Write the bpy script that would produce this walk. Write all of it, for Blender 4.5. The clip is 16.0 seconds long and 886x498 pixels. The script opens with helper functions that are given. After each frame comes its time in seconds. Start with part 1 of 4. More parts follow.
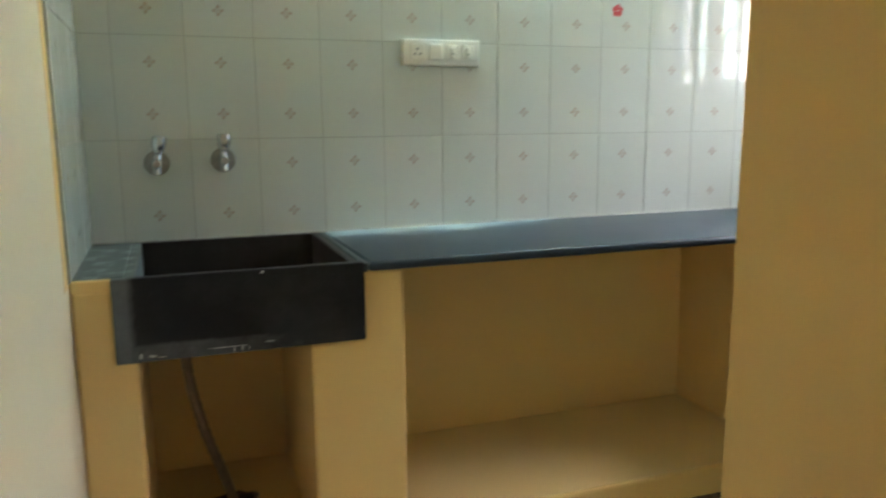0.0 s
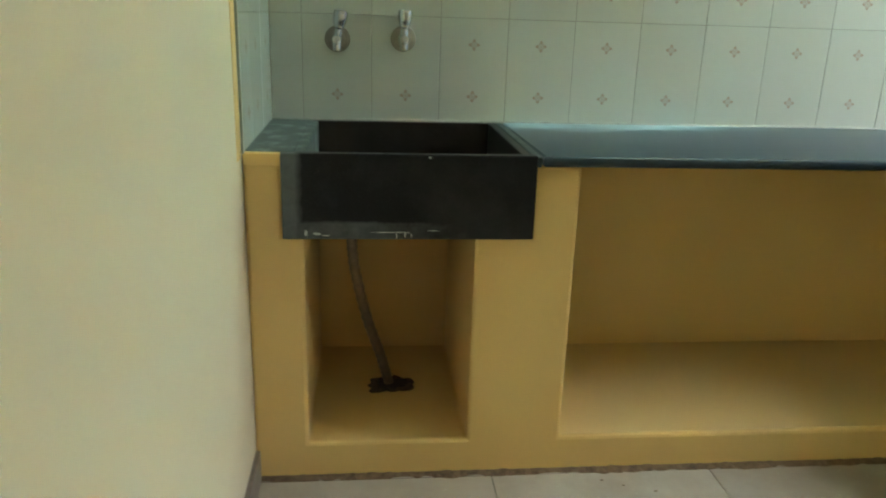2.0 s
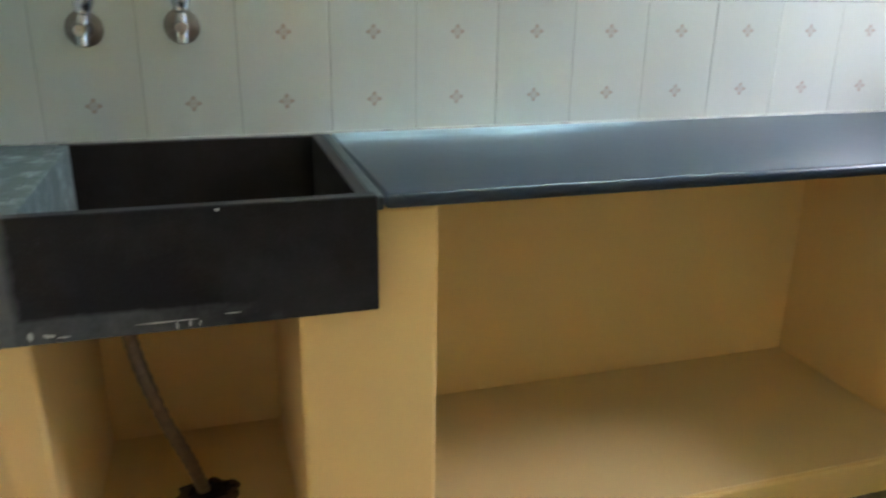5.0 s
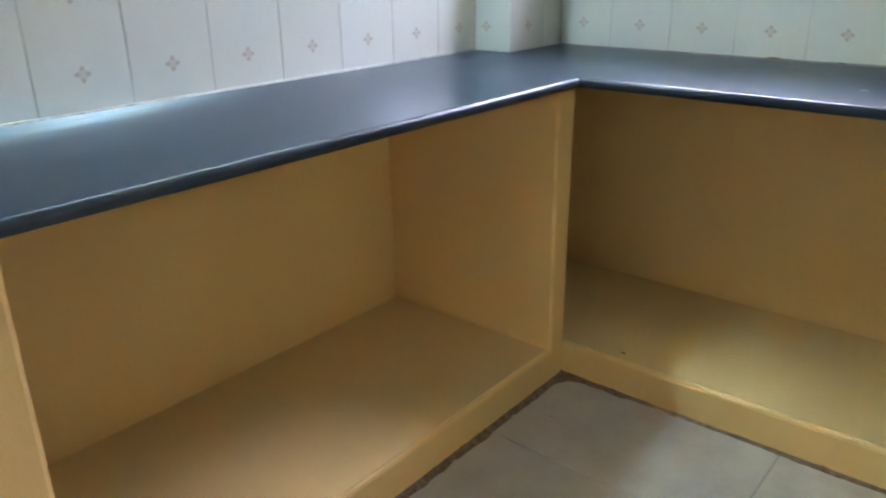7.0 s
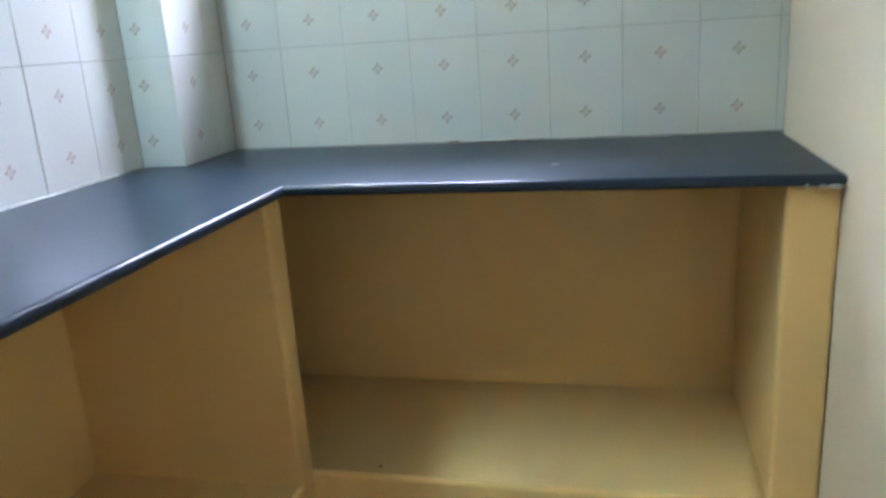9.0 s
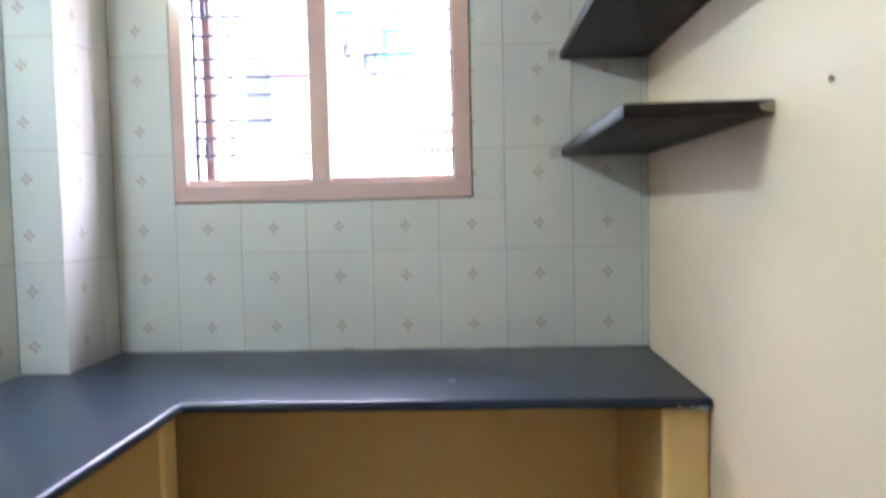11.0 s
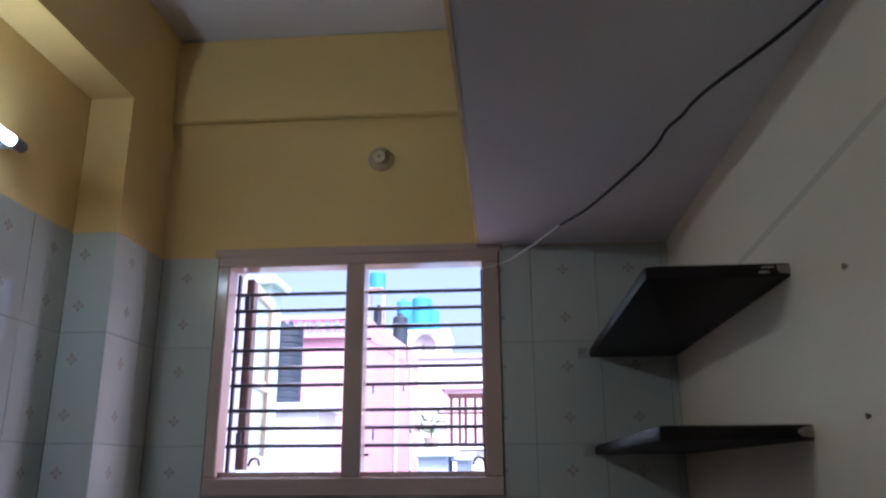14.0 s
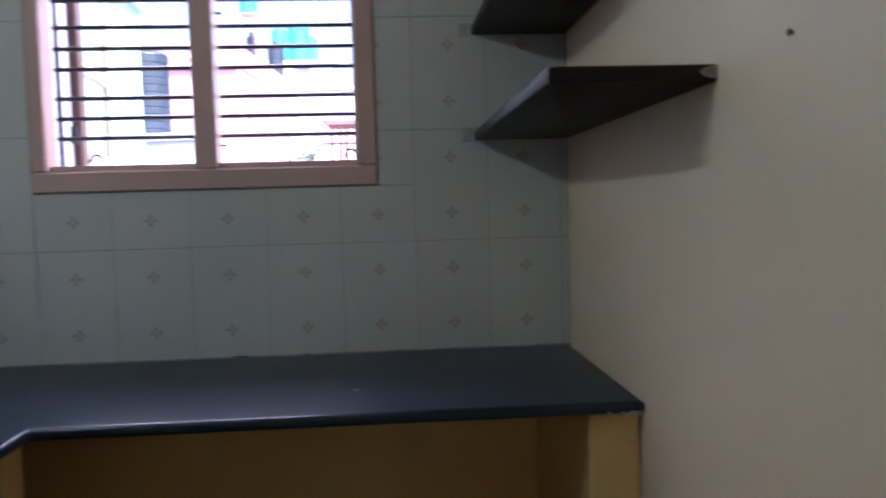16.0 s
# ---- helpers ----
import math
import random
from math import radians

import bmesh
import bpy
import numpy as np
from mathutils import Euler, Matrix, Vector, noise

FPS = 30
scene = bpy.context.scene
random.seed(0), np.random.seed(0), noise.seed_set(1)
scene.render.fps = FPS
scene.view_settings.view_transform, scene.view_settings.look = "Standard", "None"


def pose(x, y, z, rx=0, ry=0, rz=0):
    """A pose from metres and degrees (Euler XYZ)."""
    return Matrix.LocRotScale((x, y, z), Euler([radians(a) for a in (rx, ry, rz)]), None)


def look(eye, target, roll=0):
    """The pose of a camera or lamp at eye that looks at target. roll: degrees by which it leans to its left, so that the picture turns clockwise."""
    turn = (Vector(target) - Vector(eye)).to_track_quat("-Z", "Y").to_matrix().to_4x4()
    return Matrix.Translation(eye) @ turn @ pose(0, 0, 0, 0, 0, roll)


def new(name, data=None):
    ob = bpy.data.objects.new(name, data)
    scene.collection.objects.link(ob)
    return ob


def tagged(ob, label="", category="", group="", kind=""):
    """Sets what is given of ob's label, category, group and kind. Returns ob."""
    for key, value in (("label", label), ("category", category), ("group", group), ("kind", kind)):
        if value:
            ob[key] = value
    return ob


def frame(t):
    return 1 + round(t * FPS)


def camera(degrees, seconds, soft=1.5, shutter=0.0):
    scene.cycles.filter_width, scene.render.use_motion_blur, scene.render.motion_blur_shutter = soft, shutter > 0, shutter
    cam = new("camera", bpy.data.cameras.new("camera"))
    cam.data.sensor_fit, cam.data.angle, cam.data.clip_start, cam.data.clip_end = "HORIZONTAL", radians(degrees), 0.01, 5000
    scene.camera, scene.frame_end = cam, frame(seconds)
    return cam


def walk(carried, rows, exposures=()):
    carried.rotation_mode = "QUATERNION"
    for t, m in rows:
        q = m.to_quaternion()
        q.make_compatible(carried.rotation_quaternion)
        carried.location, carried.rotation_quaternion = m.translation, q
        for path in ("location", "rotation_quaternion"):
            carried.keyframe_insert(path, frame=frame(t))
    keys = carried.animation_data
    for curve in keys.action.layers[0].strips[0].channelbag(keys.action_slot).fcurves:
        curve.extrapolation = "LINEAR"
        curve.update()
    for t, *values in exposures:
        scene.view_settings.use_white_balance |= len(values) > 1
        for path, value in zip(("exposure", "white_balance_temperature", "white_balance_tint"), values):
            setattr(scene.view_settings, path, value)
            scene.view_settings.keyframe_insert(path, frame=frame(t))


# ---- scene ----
C = 0.86          # height of the worktop above the floor
cam = camera(60.4, 16.0, soft=2.0, shutter=0.5)
# time, eye, target, roll; heights are from the worktop
PATH = [
    (0, (0.222, -2.418, 0.36), (0.888, -0.563, 0.019), -0.4),
    (0.5, (0.262, -2.412, 0.353), (0.668, -0.505, -0.093), -0.5),
    (1, (0.267, -2.416, 0.33), (0.456, -0.496, -0.196), -0.4),
    (1.5, (0.26, -2.392, 0.325), (0.436, -0.482, -0.241), 0.8),
    (2, (0.274, -2.294, 0.314), (0.475, -0.394, -0.28), 1.8),
    (2.5, (0.294, -2.169, 0.32), (0.582, -0.312, -0.365), 2.6),
    (3, (0.308, -2.066, 0.323), (0.617, -0.246, -0.448), 2.5),
    (3.2, (0.317, -2.022, 0.319), (0.614, -0.213, -0.48), 2.2),
    (5.5, (0.448, -1.716, 0.327), (1.227, 0.017, -0.298), -0.0),
    (6.2, (0.47, -1.655, 0.324), (1.619, -0.18, -0.386), 0.2),
    (6.5, (0.467, -1.595, 0.298), (1.739, -0.225, -0.412), 0.6),
    (7, (0.464, -1.528, 0.29), (1.897, -0.335, -0.433), -0.7),
    (7.5, (0.508, -1.488, 0.288), (2.023, -0.409, -0.448), -2.1),
    (7.7, (0.529, -1.457, 0.286), (2.086, -0.439, -0.45), -2.9),
    (8, (0.567, -1.417, 0.287), (2.186, -0.502, -0.448), -4.3),
    (8.5, (0.622, -1.406, 0.293), (2.35, -0.672, -0.396), -5.6),
    (8.7, (0.604, -1.362, 0.296), (2.401, -0.767, -0.349), -5.0),
    (10.8, (0.509, -1.246, 0.411), (2.497, -1.163, 0.207), -1.9),
    (11, (0.497, -1.245, 0.423), (2.492, -1.148, 0.316), -1.3),
    (11.5, (0.487, -1.244, 0.448), (2.482, -1.123, 0.525), -1.5),
    (12, (0.477, -1.243, 0.474), (2.459, -1.114, 0.712), -1.4),
    (12.5, (0.47, -1.244, 0.498), (2.427, -1.114, 0.892), -1.0),
    (13, (0.462, -1.239, 0.518), (2.382, -1.109, 1.064), -0.8),
    (13.5, (0.461, -1.239, 0.525), (2.356, -1.1, 1.15), -0.6),
    (14, (0.464, -1.234, 0.517), (2.376, -1.082, 1.084), -0.3),
    (14.5, (0.487, -1.225, 0.492), (2.44, -1.063, 0.887), -0.0),
    (15, (0.535, -1.227, 0.463), (2.522, -1.07, 0.628), -0.2),
    (15.3, (0.587, -1.241, 0.441), (2.581, -1.093, 0.483), -0.5),
    (15.5, (0.627, -1.254, 0.428), (2.623, -1.141, 0.37), -0.8),
    (16, (0.703, -1.255, 0.397), (2.695, -1.391, 0.28), -1.6),
]
EXPOSURES = [
    (0.0, 3.95, 6250, 6),
    (0.5, 4.05, 6250, 5),
    (1.5, 4.05, 6500, -7),
    (3.0, 4.15, 6200, -11),
    (5.5, 4.4, 5800, 16),
    (7.0, 4.37, 5600, 19),
    (8.5, 4.3, 5300, 17),
    (11.0, 4.15, 5800, 28),
    (12.0, 2.9, 5700, 28),
    (12.5, 2.12, 5650, 29),
    (13.0, 1.7, 5600, 31),
    (13.5, 1.62, 5600, 32),
    (14.5, 1.5, 5600, 32),
    (15.5, 1.67, 5600, 32),
    (16.0, 2.3, 5650, 32),
]


def up(p):
    return (p[0], p[1], p[2] + C)


walk(cam, [(t, look(up(eye), up(aim), roll)) for t, eye, aim, roll in PATH], EXPOSURES)

# ---- light: sky and sun outside the window, one tube lamp inside ----
world = bpy.data.worlds.new("sky")
scene.world = world
world.use_nodes = True
_n = world.node_tree.nodes
_sky = _n.new("ShaderNodeTexSky")
_sky.sky_type = 'NISHITA'
_sky.sun_disc = False
_sky.sun_elevation = radians(55.8)
_sky.sun_rotation = radians(240.6)
_sky.air_density, _sky.dust_density, _sky.ozone_density = 1.0, 7.0, 1.0
world.node_tree.links.new(_sky.outputs[0], _n["Background"].inputs[0])
_n["Background"].inputs[1].default_value = 0.15
_s = bpy.data.lights.new("sun", 'SUN')
_s.energy, _s.angle, _s.color = 2.6, radians(0.6), (1.0, 0.97, 0.94)
sun = new("sun", _s)
sun.matrix_world = look((-16, -9, 27), (0, 0, 0))

# the open sky above the neighbours' roofs, as it falls in through the window
_a = bpy.data.lights.new("window_sky", 'AREA')
_a.shape, _a.size, _a.size_y, _a.energy, _a.color = 'RECTANGLE', 3.0, 1.2, 52.0, (0.92, 0.91, 1.0)
window_sky = new("window_sky", _a)
window_sky.matrix_world = look((4.2, -1.2, C + 2.2), (2.6, -1.0, C + 0.6))

# added fill lamp to the south-east, out of view, brightening column and north tiles
_b2 = bpy.data.lights.new("window_side_fill", 'AREA')
_b2.shape, _b2.size, _b2.size_y, _b2.energy, _b2.color = 'RECTANGLE', 1.2, 1.5, 13.0, (1.0, 0.93, 0.98)
window_side_fill = new("window_side_fill", _b2)
window_side_fill.matrix_world = look((3.95, -2.35, C + 1.15), (2.5, -0.1, C + 0.6))

# ---- materials ----


def mat(name):
    m = bpy.data.materials.new(name)
    m.use_nodes = True
    nt = m.node_tree
    return m, nt, nt.nodes["Principled BSDF"]


def node(nt, kind, **inputs):
    n = nt.nodes.new(kind)
    for key, value in inputs.items():
        n.inputs[key].default_value = value
    return n


def mix_rgb(nt, fac, a, b, blend='MIX'):
    n = nt.nodes.new("ShaderNodeMix")
    n.data_type, n.blend_type = 'RGBA', blend
    for sock, v in ((0, fac), (6, a), (7, b)):
        if isinstance(v, (int, float)):
            n.inputs[sock].default_value = v
        elif isinstance(v, tuple):
            n.inputs[sock].default_value = (*v, 1.0)
        else:
            nt.links.new(v, n.inputs[sock])
    return n.outputs[2]


def maths(nt, op, a, b=None):
    n = nt.nodes.new("ShaderNodeMath")
    n.operation = op
    for i, v in enumerate((a, b)):
        if v is None:
            continue
        if isinstance(v, (int, float)):
            n.inputs[i].default_value = v
        else:
            nt.links.new(v, n.inputs[i])
    return n.outputs[0]


def ramp(nt, value, lo, hi):
    n = nt.nodes.new("ShaderNodeMapRange")
    nt.links.new(value, n.inputs[0])
    n.inputs[1].default_value, n.inputs[2].default_value = lo, hi
    return n.outputs[0]


def noise_tex(nt, scale, detail=3.0, rough=0.55, stretch=None, world_space=True):
    tc = nt.nodes.new("ShaderNodeNewGeometry") if world_space else nt.nodes.new("ShaderNodeTexCoord")
    out = tc.outputs["Position"] if world_space else tc.outputs["Object"]
    if stretch:
        mp = nt.nodes.new("ShaderNodeMapping")
        mp.inputs["Scale"].default_value = stretch
        nt.links.new(out, mp.inputs[0])
        out = mp.outputs[0]
    n = node(nt, "ShaderNodeTexNoise", Scale=scale, Detail=detail, Roughness=rough)
    nt.links.new(out, n.inputs["Vector"])
    return n.outputs[0]


def bump(nt, bsdf, height, strength, distance):
    b = node(nt, "ShaderNodeBump", Strength=strength, Distance=distance)
    nt.links.new(height, b.inputs["Height"])
    nt.links.new(b.outputs[0], bsdf.inputs["Normal"])


def paint(name, col, dark, rough=0.6, grain=0.5, spec=0.3):
    """Emulsion on hand-floated plaster: cloudy tone, roller grain, trowel waves and some scuffs."""
    m, nt, b = mat(name)
    big = ramp(nt, noise_tex(nt, 1.7, 4), 0.3, 0.7)
    c = mix_rgb(nt, big, dark, col)
    sc = ramp(nt, noise_tex(nt, 9, 6, 0.7, (1, 1, 0.45)), 0.64, 0.78)
    c = mix_rgb(nt, maths(nt, 'MULTIPLY', sc, 0.16), c, tuple(v * 0.72 for v in dark))
    nt.links.new(c, b.inputs["Base Color"])
    b.inputs["Roughness"].default_value = rough
    b.inputs["Specular IOR Level"].default_value = spec
    h = maths(nt, 'ADD', maths(nt, 'MULTIPLY', noise_tex(nt, 260, 2), 0.12), noise_tex(nt, 5.5, 3))
    bump(nt, b, h, grain, 0.006)
    return m


YELLOW = paint("yellow_wall_paint", (0.785, 0.54, 0.213), (0.76, 0.517, 0.197), 0.5)
PALER_YELLOW = paint("paler_yellow_paint", (0.765, 0.55, 0.245), (0.725, 0.517, 0.222), 0.5)
CREAM = paint("cream_wall_paint", (0.755, 0.645, 0.475), (0.735, 0.624, 0.455), 0.5)
CREAM_DARK = paint("soiled_cream_paint", (0.58, 0.49, 0.355), (0.545, 0.46, 0.33), 0.8)
PALE = paint("pale_cream_wall_paint", (0.70, 0.58, 0.405), (0.675, 0.555, 0.383), 0.5)
WHITEWASH = paint("ceiling_whitewash", (0.76, 0.705, 0.705), (0.72, 0.665, 0.665), 0.8)
PINKISH = paint("window_frame_paint", (0.56, 0.40, 0.345), (0.51, 0.355, 0.305), 0.14, 0.1, 0.5)


def tile_material():
    """White glazed wall tile with a small four-petal diamond printed twice on each full tile."""
    m, nt, b = mat("glazed_wall_tile")
    tc = nt.nodes.new("ShaderNodeTexCoord")
    sep = nt.nodes.new("ShaderNodeSeparateXYZ")
    nt.links.new(tc.outputs["UV"], sep.inputs[0])
    u = sep.outputs[0]
    v = maths(nt, 'SUBTRACT', maths(nt, 'ABSOLUTE', maths(nt, 'SUBTRACT', sep.outputs[1], 0.15)), 0.075)
    u = maths(nt, 'ABSOLUTE', maths(nt, 'SUBTRACT', u, 0.1))
    v = maths(nt, 'ABSOLUTE', v)
    # four dark petal tips round a thin lozenge with a pale heart
    far = maths(nt, 'MAXIMUM', u, v)
    near = maths(nt, 'MINIMUM', u, v)
    d = maths(nt, 'ADD', maths(nt, 'ABSOLUTE', maths(nt, 'SUBTRACT', far, 0.0122)), near)
    tip = maths(nt, 'SUBTRACT', 1.0, ramp(nt, d, 0.0046, 0.0068))
    across = maths(nt, 'ADD', u, v)
    ring = maths(nt, 'SUBTRACT', 1.0, ramp(nt, maths(nt, 'ABSOLUTE', maths(nt, 'SUBTRACT', across, 0.0112)), 0.001, 0.0028))
    heart = maths(nt, 'SUBTRACT', 1.0, ramp(nt, across, 0.002, 0.0045))
    blush = maths(nt, 'SUBTRACT', 1.0, ramp(nt, across, 0.013, 0.0175))
    mark = maths(nt, 'MAXIMUM', tip, maths(nt, 'MULTIPLY', maths(nt, 'MAXIMUM', ring, heart), 0.85))
    mark = maths(nt, 'MAXIMUM', mark, maths(nt, 'MULTIPLY', blush, 0.40))
    mark = maths(nt, 'MULTIPLY', mark, ramp(nt, noise_tex(nt, 320, 2), 0.18, 0.45))
    info = nt.nodes.new("ShaderNodeObjectInfo")
    tone = mix_rgb(nt, info.outputs["Random"], (0.510, 0.524, 0.473), (0.548, 0.560, 0.508))
    mottle = ramp(nt, noise_tex(nt, 14, 5), 0.35, 0.75)
    tone = mix_rgb(nt, maths(nt, 'MULTIPLY', mottle, 0.25), tone, (0.55, 0.53, 0.485))
    c = mix_rgb(nt, maths(nt, 'MULTIPLY', mark, 0.62), tone, (0.33, 0.17, 0.115))
    smear = ramp(nt, noise_tex(nt, 4.5, 6, 0.65, (1, 1, 0.5)), 0.56, 0.8)
    c = mix_rgb(nt, maths(nt, 'MULTIPLY', smear, 0.22), c, (0.50, 0.46, 0.38))
    nt.links.new(c, b.inputs["Base Color"])
    r = maths(nt, 'ADD', maths(nt, 'MULTIPLY', smear, 0.14), 0.045)
    nt.links.new(r, b.inputs["Roughness"])
    bump(nt, b, noise_tex(nt, 9, 2), 0.12, 0.004)
    return m


TILE = tile_material()


def stone(name, col, vein, rough, haze, hazecol, spec=0.5, film_sheen=False, stains=False, blotch=3.1):
    m, nt, b = mat(name)
    sp = ramp(nt, noise_tex(nt, 420, 3, 0.7), 0.52, 0.72)
    c = mix_rgb(nt, maths(nt, 'MULTIPLY', sp, 0.6), col, vein)
    hz = ramp(nt, noise_tex(nt, blotch, 7, 0.68), 0.48, 0.72)
    scr = ramp(nt, noise_tex(nt, 40, 6, 0.75, (1, 0.15, 1)), 0.62, 0.76)
    f = maths(nt, 'MULTIPLY', maths(nt, 'MAXIMUM', hz, maths(nt, 'MULTIPLY', scr, 0.6)), haze)
    c = mix_rgb(nt, f, c, hazecol)
    if film_sheen:
        # dried cement and dust along the tiled wall, plus reflected sheen painted as colour
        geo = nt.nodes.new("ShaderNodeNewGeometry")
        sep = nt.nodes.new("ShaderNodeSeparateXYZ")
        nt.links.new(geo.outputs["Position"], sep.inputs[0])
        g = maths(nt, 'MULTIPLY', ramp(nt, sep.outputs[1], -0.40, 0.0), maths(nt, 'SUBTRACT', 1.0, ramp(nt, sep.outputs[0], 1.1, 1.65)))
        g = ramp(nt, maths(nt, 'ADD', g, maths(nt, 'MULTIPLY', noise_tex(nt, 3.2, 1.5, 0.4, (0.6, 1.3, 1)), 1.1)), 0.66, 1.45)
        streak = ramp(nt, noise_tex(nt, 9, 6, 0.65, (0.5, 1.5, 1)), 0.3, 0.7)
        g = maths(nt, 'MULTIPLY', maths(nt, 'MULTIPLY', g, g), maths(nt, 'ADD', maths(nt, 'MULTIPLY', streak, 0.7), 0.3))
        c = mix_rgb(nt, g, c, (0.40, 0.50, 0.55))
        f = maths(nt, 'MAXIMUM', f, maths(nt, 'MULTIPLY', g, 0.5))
    if stains:
        # cement wash along the slab's cut edges
        geo = nt.nodes.new("ShaderNodeNewGeometry")
        sep = nt.nodes.new("ShaderNodeSeparateXYZ")
        nt.links.new(geo.outputs["Position"], sep.inputs[0])
        side = maths(nt, 'SUBTRACT', 1.0, ramp(nt, sep.outputs[0], 0.112, 0.135))
        low = maths(nt, 'MULTIPLY', maths(nt, 'SUBTRACT', 1.0, ramp(nt, sep.outputs[2], C - 0.162, C - 0.150)), maths(nt, 'SUBTRACT', 1.0, ramp(nt, sep.outputs[0], 0.26, 0.62)))
        g = maths(nt, 'ADD', maths(nt, 'MAXIMUM', side, maths(nt, 'MULTIPLY', low, 0.75)), noise_tex(nt, 22, 6, 0.7))
        g = maths(nt, 'MULTIPLY', ramp(nt, g, 0.75, 1.75), 0.75)
        dab = ramp(nt, noise_tex(nt, 34, 7, 0.8, (1, 1, 0.35)), 0.66, 0.80)
        g = maths(nt, 'MAXIMUM', g, maths(nt, 'MULTIPLY', dab, 0.30))
        c = mix_rgb(nt, g, c, (0.20, 0.21, 0.205))
        f = maths(nt, 'MAXIMUM', f, g)
    b.inputs["Specular IOR Level"].default_value = spec
    nt.links.new(c, b.inputs["Base Color"])
    nt.links.new(maths(nt, 'ADD', maths(nt, 'MULTIPLY', f, 0.5), rough), b.inputs["Roughness"])
    bump(nt, b, noise_tex(nt, 30, 4), 0.15, 0.002)
    return m


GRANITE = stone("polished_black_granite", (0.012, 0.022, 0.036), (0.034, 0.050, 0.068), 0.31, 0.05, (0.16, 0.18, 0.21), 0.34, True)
GRANITE_RAW = stone("unpolished_sink_granite", (0.022, 0.015, 0.0125), (0.036, 0.029, 0.026), 0.5, 0.12, (0.13, 0.125, 0.11), 0.15)
APRON_STONE = stone("stained_apron_granite", (0.013, 0.0112, 0.0125), (0.030, 0.027, 0.029), 0.5, 0.14, (0.13, 0.132, 0.13), 0.15, False, True)
GRANITE_DULL = stone("cement_smeared_granite", (0.075, 0.088, 0.086), (0.16, 0.175, 0.172), 0.6, 0.9, (0.34, 0.38, 0.365), 0.3, False, False, 17)
GRANITE_WORN = stone("worn_ledge_granite", (0.024, 0.030, 0.033), (0.06, 0.066, 0.066), 0.42, 0.5, (0.16, 0.18, 0.18), 0.3, False, False, 12)


def simple(name, col, rough, metal=0.0, vary=0.2, scale=40, bumpy=0.0):
    m, nt, b = mat(name)
    n = ramp(nt, noise_tex(nt, scale, 5, 0.6), 0.3, 0.7)
    nt.links.new(mix_rgb(nt, n, tuple(v * (1 - vary) for v in col), col), b.inputs["Base Color"])
    b.inputs["Roughness"].default_value = rough
    b.inputs["Metallic"].default_value = metal
    if bumpy:
        bump(nt, b, noise_tex(nt, scale, 4), bumpy, 0.004)
    return m


GROUT = simple("grey_tile_grout", (0.33, 0.31, 0.27), 0.9, 0, 0.4, 60)
DIRT = simple("brown_cement_residue", (0.25, 0.165, 0.10), 0.95, 0, 0.6, 55, 0.8)
SKIRT = simple("brown_skirting_tile", (0.28, 0.22, 0.18), 0.35, 0, 0.3, 30)
CHROME = simple("chrome", (0.58, 0.58, 0.60), 0.25, 1.0, 0.15, 30)
BRASS = simple("dull_brown_metal", (0.26, 0.23, 0.20), 0.38, 1.0, 0.3, 60)
STEEL = simple("painted_window_bar", (0.035, 0.035, 0.04), 0.45, 0.3, 0.3, 60)
PLASTIC = simple("white_switch_plastic", (0.78, 0.77, 0.72), 0.3, 0, 0.08, 20)
CREAM_PLASTIC = simple("cream_plastic", (0.62, 0.47, 0.27), 0.4, 0, 0.15, 30)
PLASTIC_GREY = simple("grey_plastic", (0.22, 0.22, 0.22), 0.4, 0, 0.1, 20)
HOSE = simple("grey_brown_waste_hose", (0.21, 0.14, 0.075), 0.5, 0, 0.35, 60)
BLACK_RUBBER = simple("black_cable_sheath", (0.012, 0.011, 0.011), 0.7, 0, 0.2, 80)
WHITE_WIRE = simple("white_wire", (0.62, 0.60, 0.57), 0.4, 0, 0.1, 80)
PIT = simple("dark_pit_shade", (0.03, 0.02, 0.014), 0.9, 0, 0.6, 90, 0.8)
HOLE = simple("dark_broken_concrete", (0.14, 0.088, 0.055), 0.95, 0, 0.6, 90, 0.8)
WOOD = simple("brown_shutter_wood", (0.13, 0.06, 0.038), 0.5, 0, 0.5, 25, 0.2)
CEMENT = simple("raw_cement_patch", (0.46, 0.40, 0.31), 0.9, 0, 0.4, 70, 0.6)
RED = simple("red_sticker", (0.50, 0.03, 0.035), 0.4)
CHALK = simple("white_chalk_mark", (0.55, 0.55, 0.52), 0.9, 0, 0.4, 200)
PINK_WALL = simple("pink_house_paint", (0.60, 0.35, 0.47), 0.8, 0, 0.1, 0.7)
PALE_PINK = simple("pale_pink_house_paint", (0.60, 0.48, 0.54), 0.8, 0, 0.1, 0.7)
BLUE_WALL = simple("pale_blue_house_paint", (0.36, 0.52, 0.70), 0.8, 0, 0.1, 0.7)
PIPE = simple("pale_green_pipe", (0.42, 0.56, 0.56), 0.5, 0, 0.1, 3)
DISH_GREY = simple("grey_dish_metal", (0.40, 0.41, 0.44), 0.5, 0.3, 0.2, 3)
CYAN_WALL = simple("pale_green_block_paint", (0.44, 0.68, 0.68), 0.8, 0, 0.1, 1.5)
WHITE_WALL = simple("white_house_paint", (0.62, 0.67, 0.74), 0.8, 0, 0.12, 1.5)
BLUE_TANK = simple("blue_tank_plastic", (0.045, 0.34, 0.64), 0.45, 0, 0.15, 3)
BLACK_TANK = simple("black_tank_plastic", (0.028, 0.048, 0.07), 0.45, 0, 0.2, 3)
RUST = simple("rusty_red_steel", (0.085, 0.03, 0.032), 0.7, 0.2, 0.4, 20)
NAIL = simple("dull_brown_nail", (0.24, 0.16, 0.11), 0.7, 0.3, 0.4, 90)
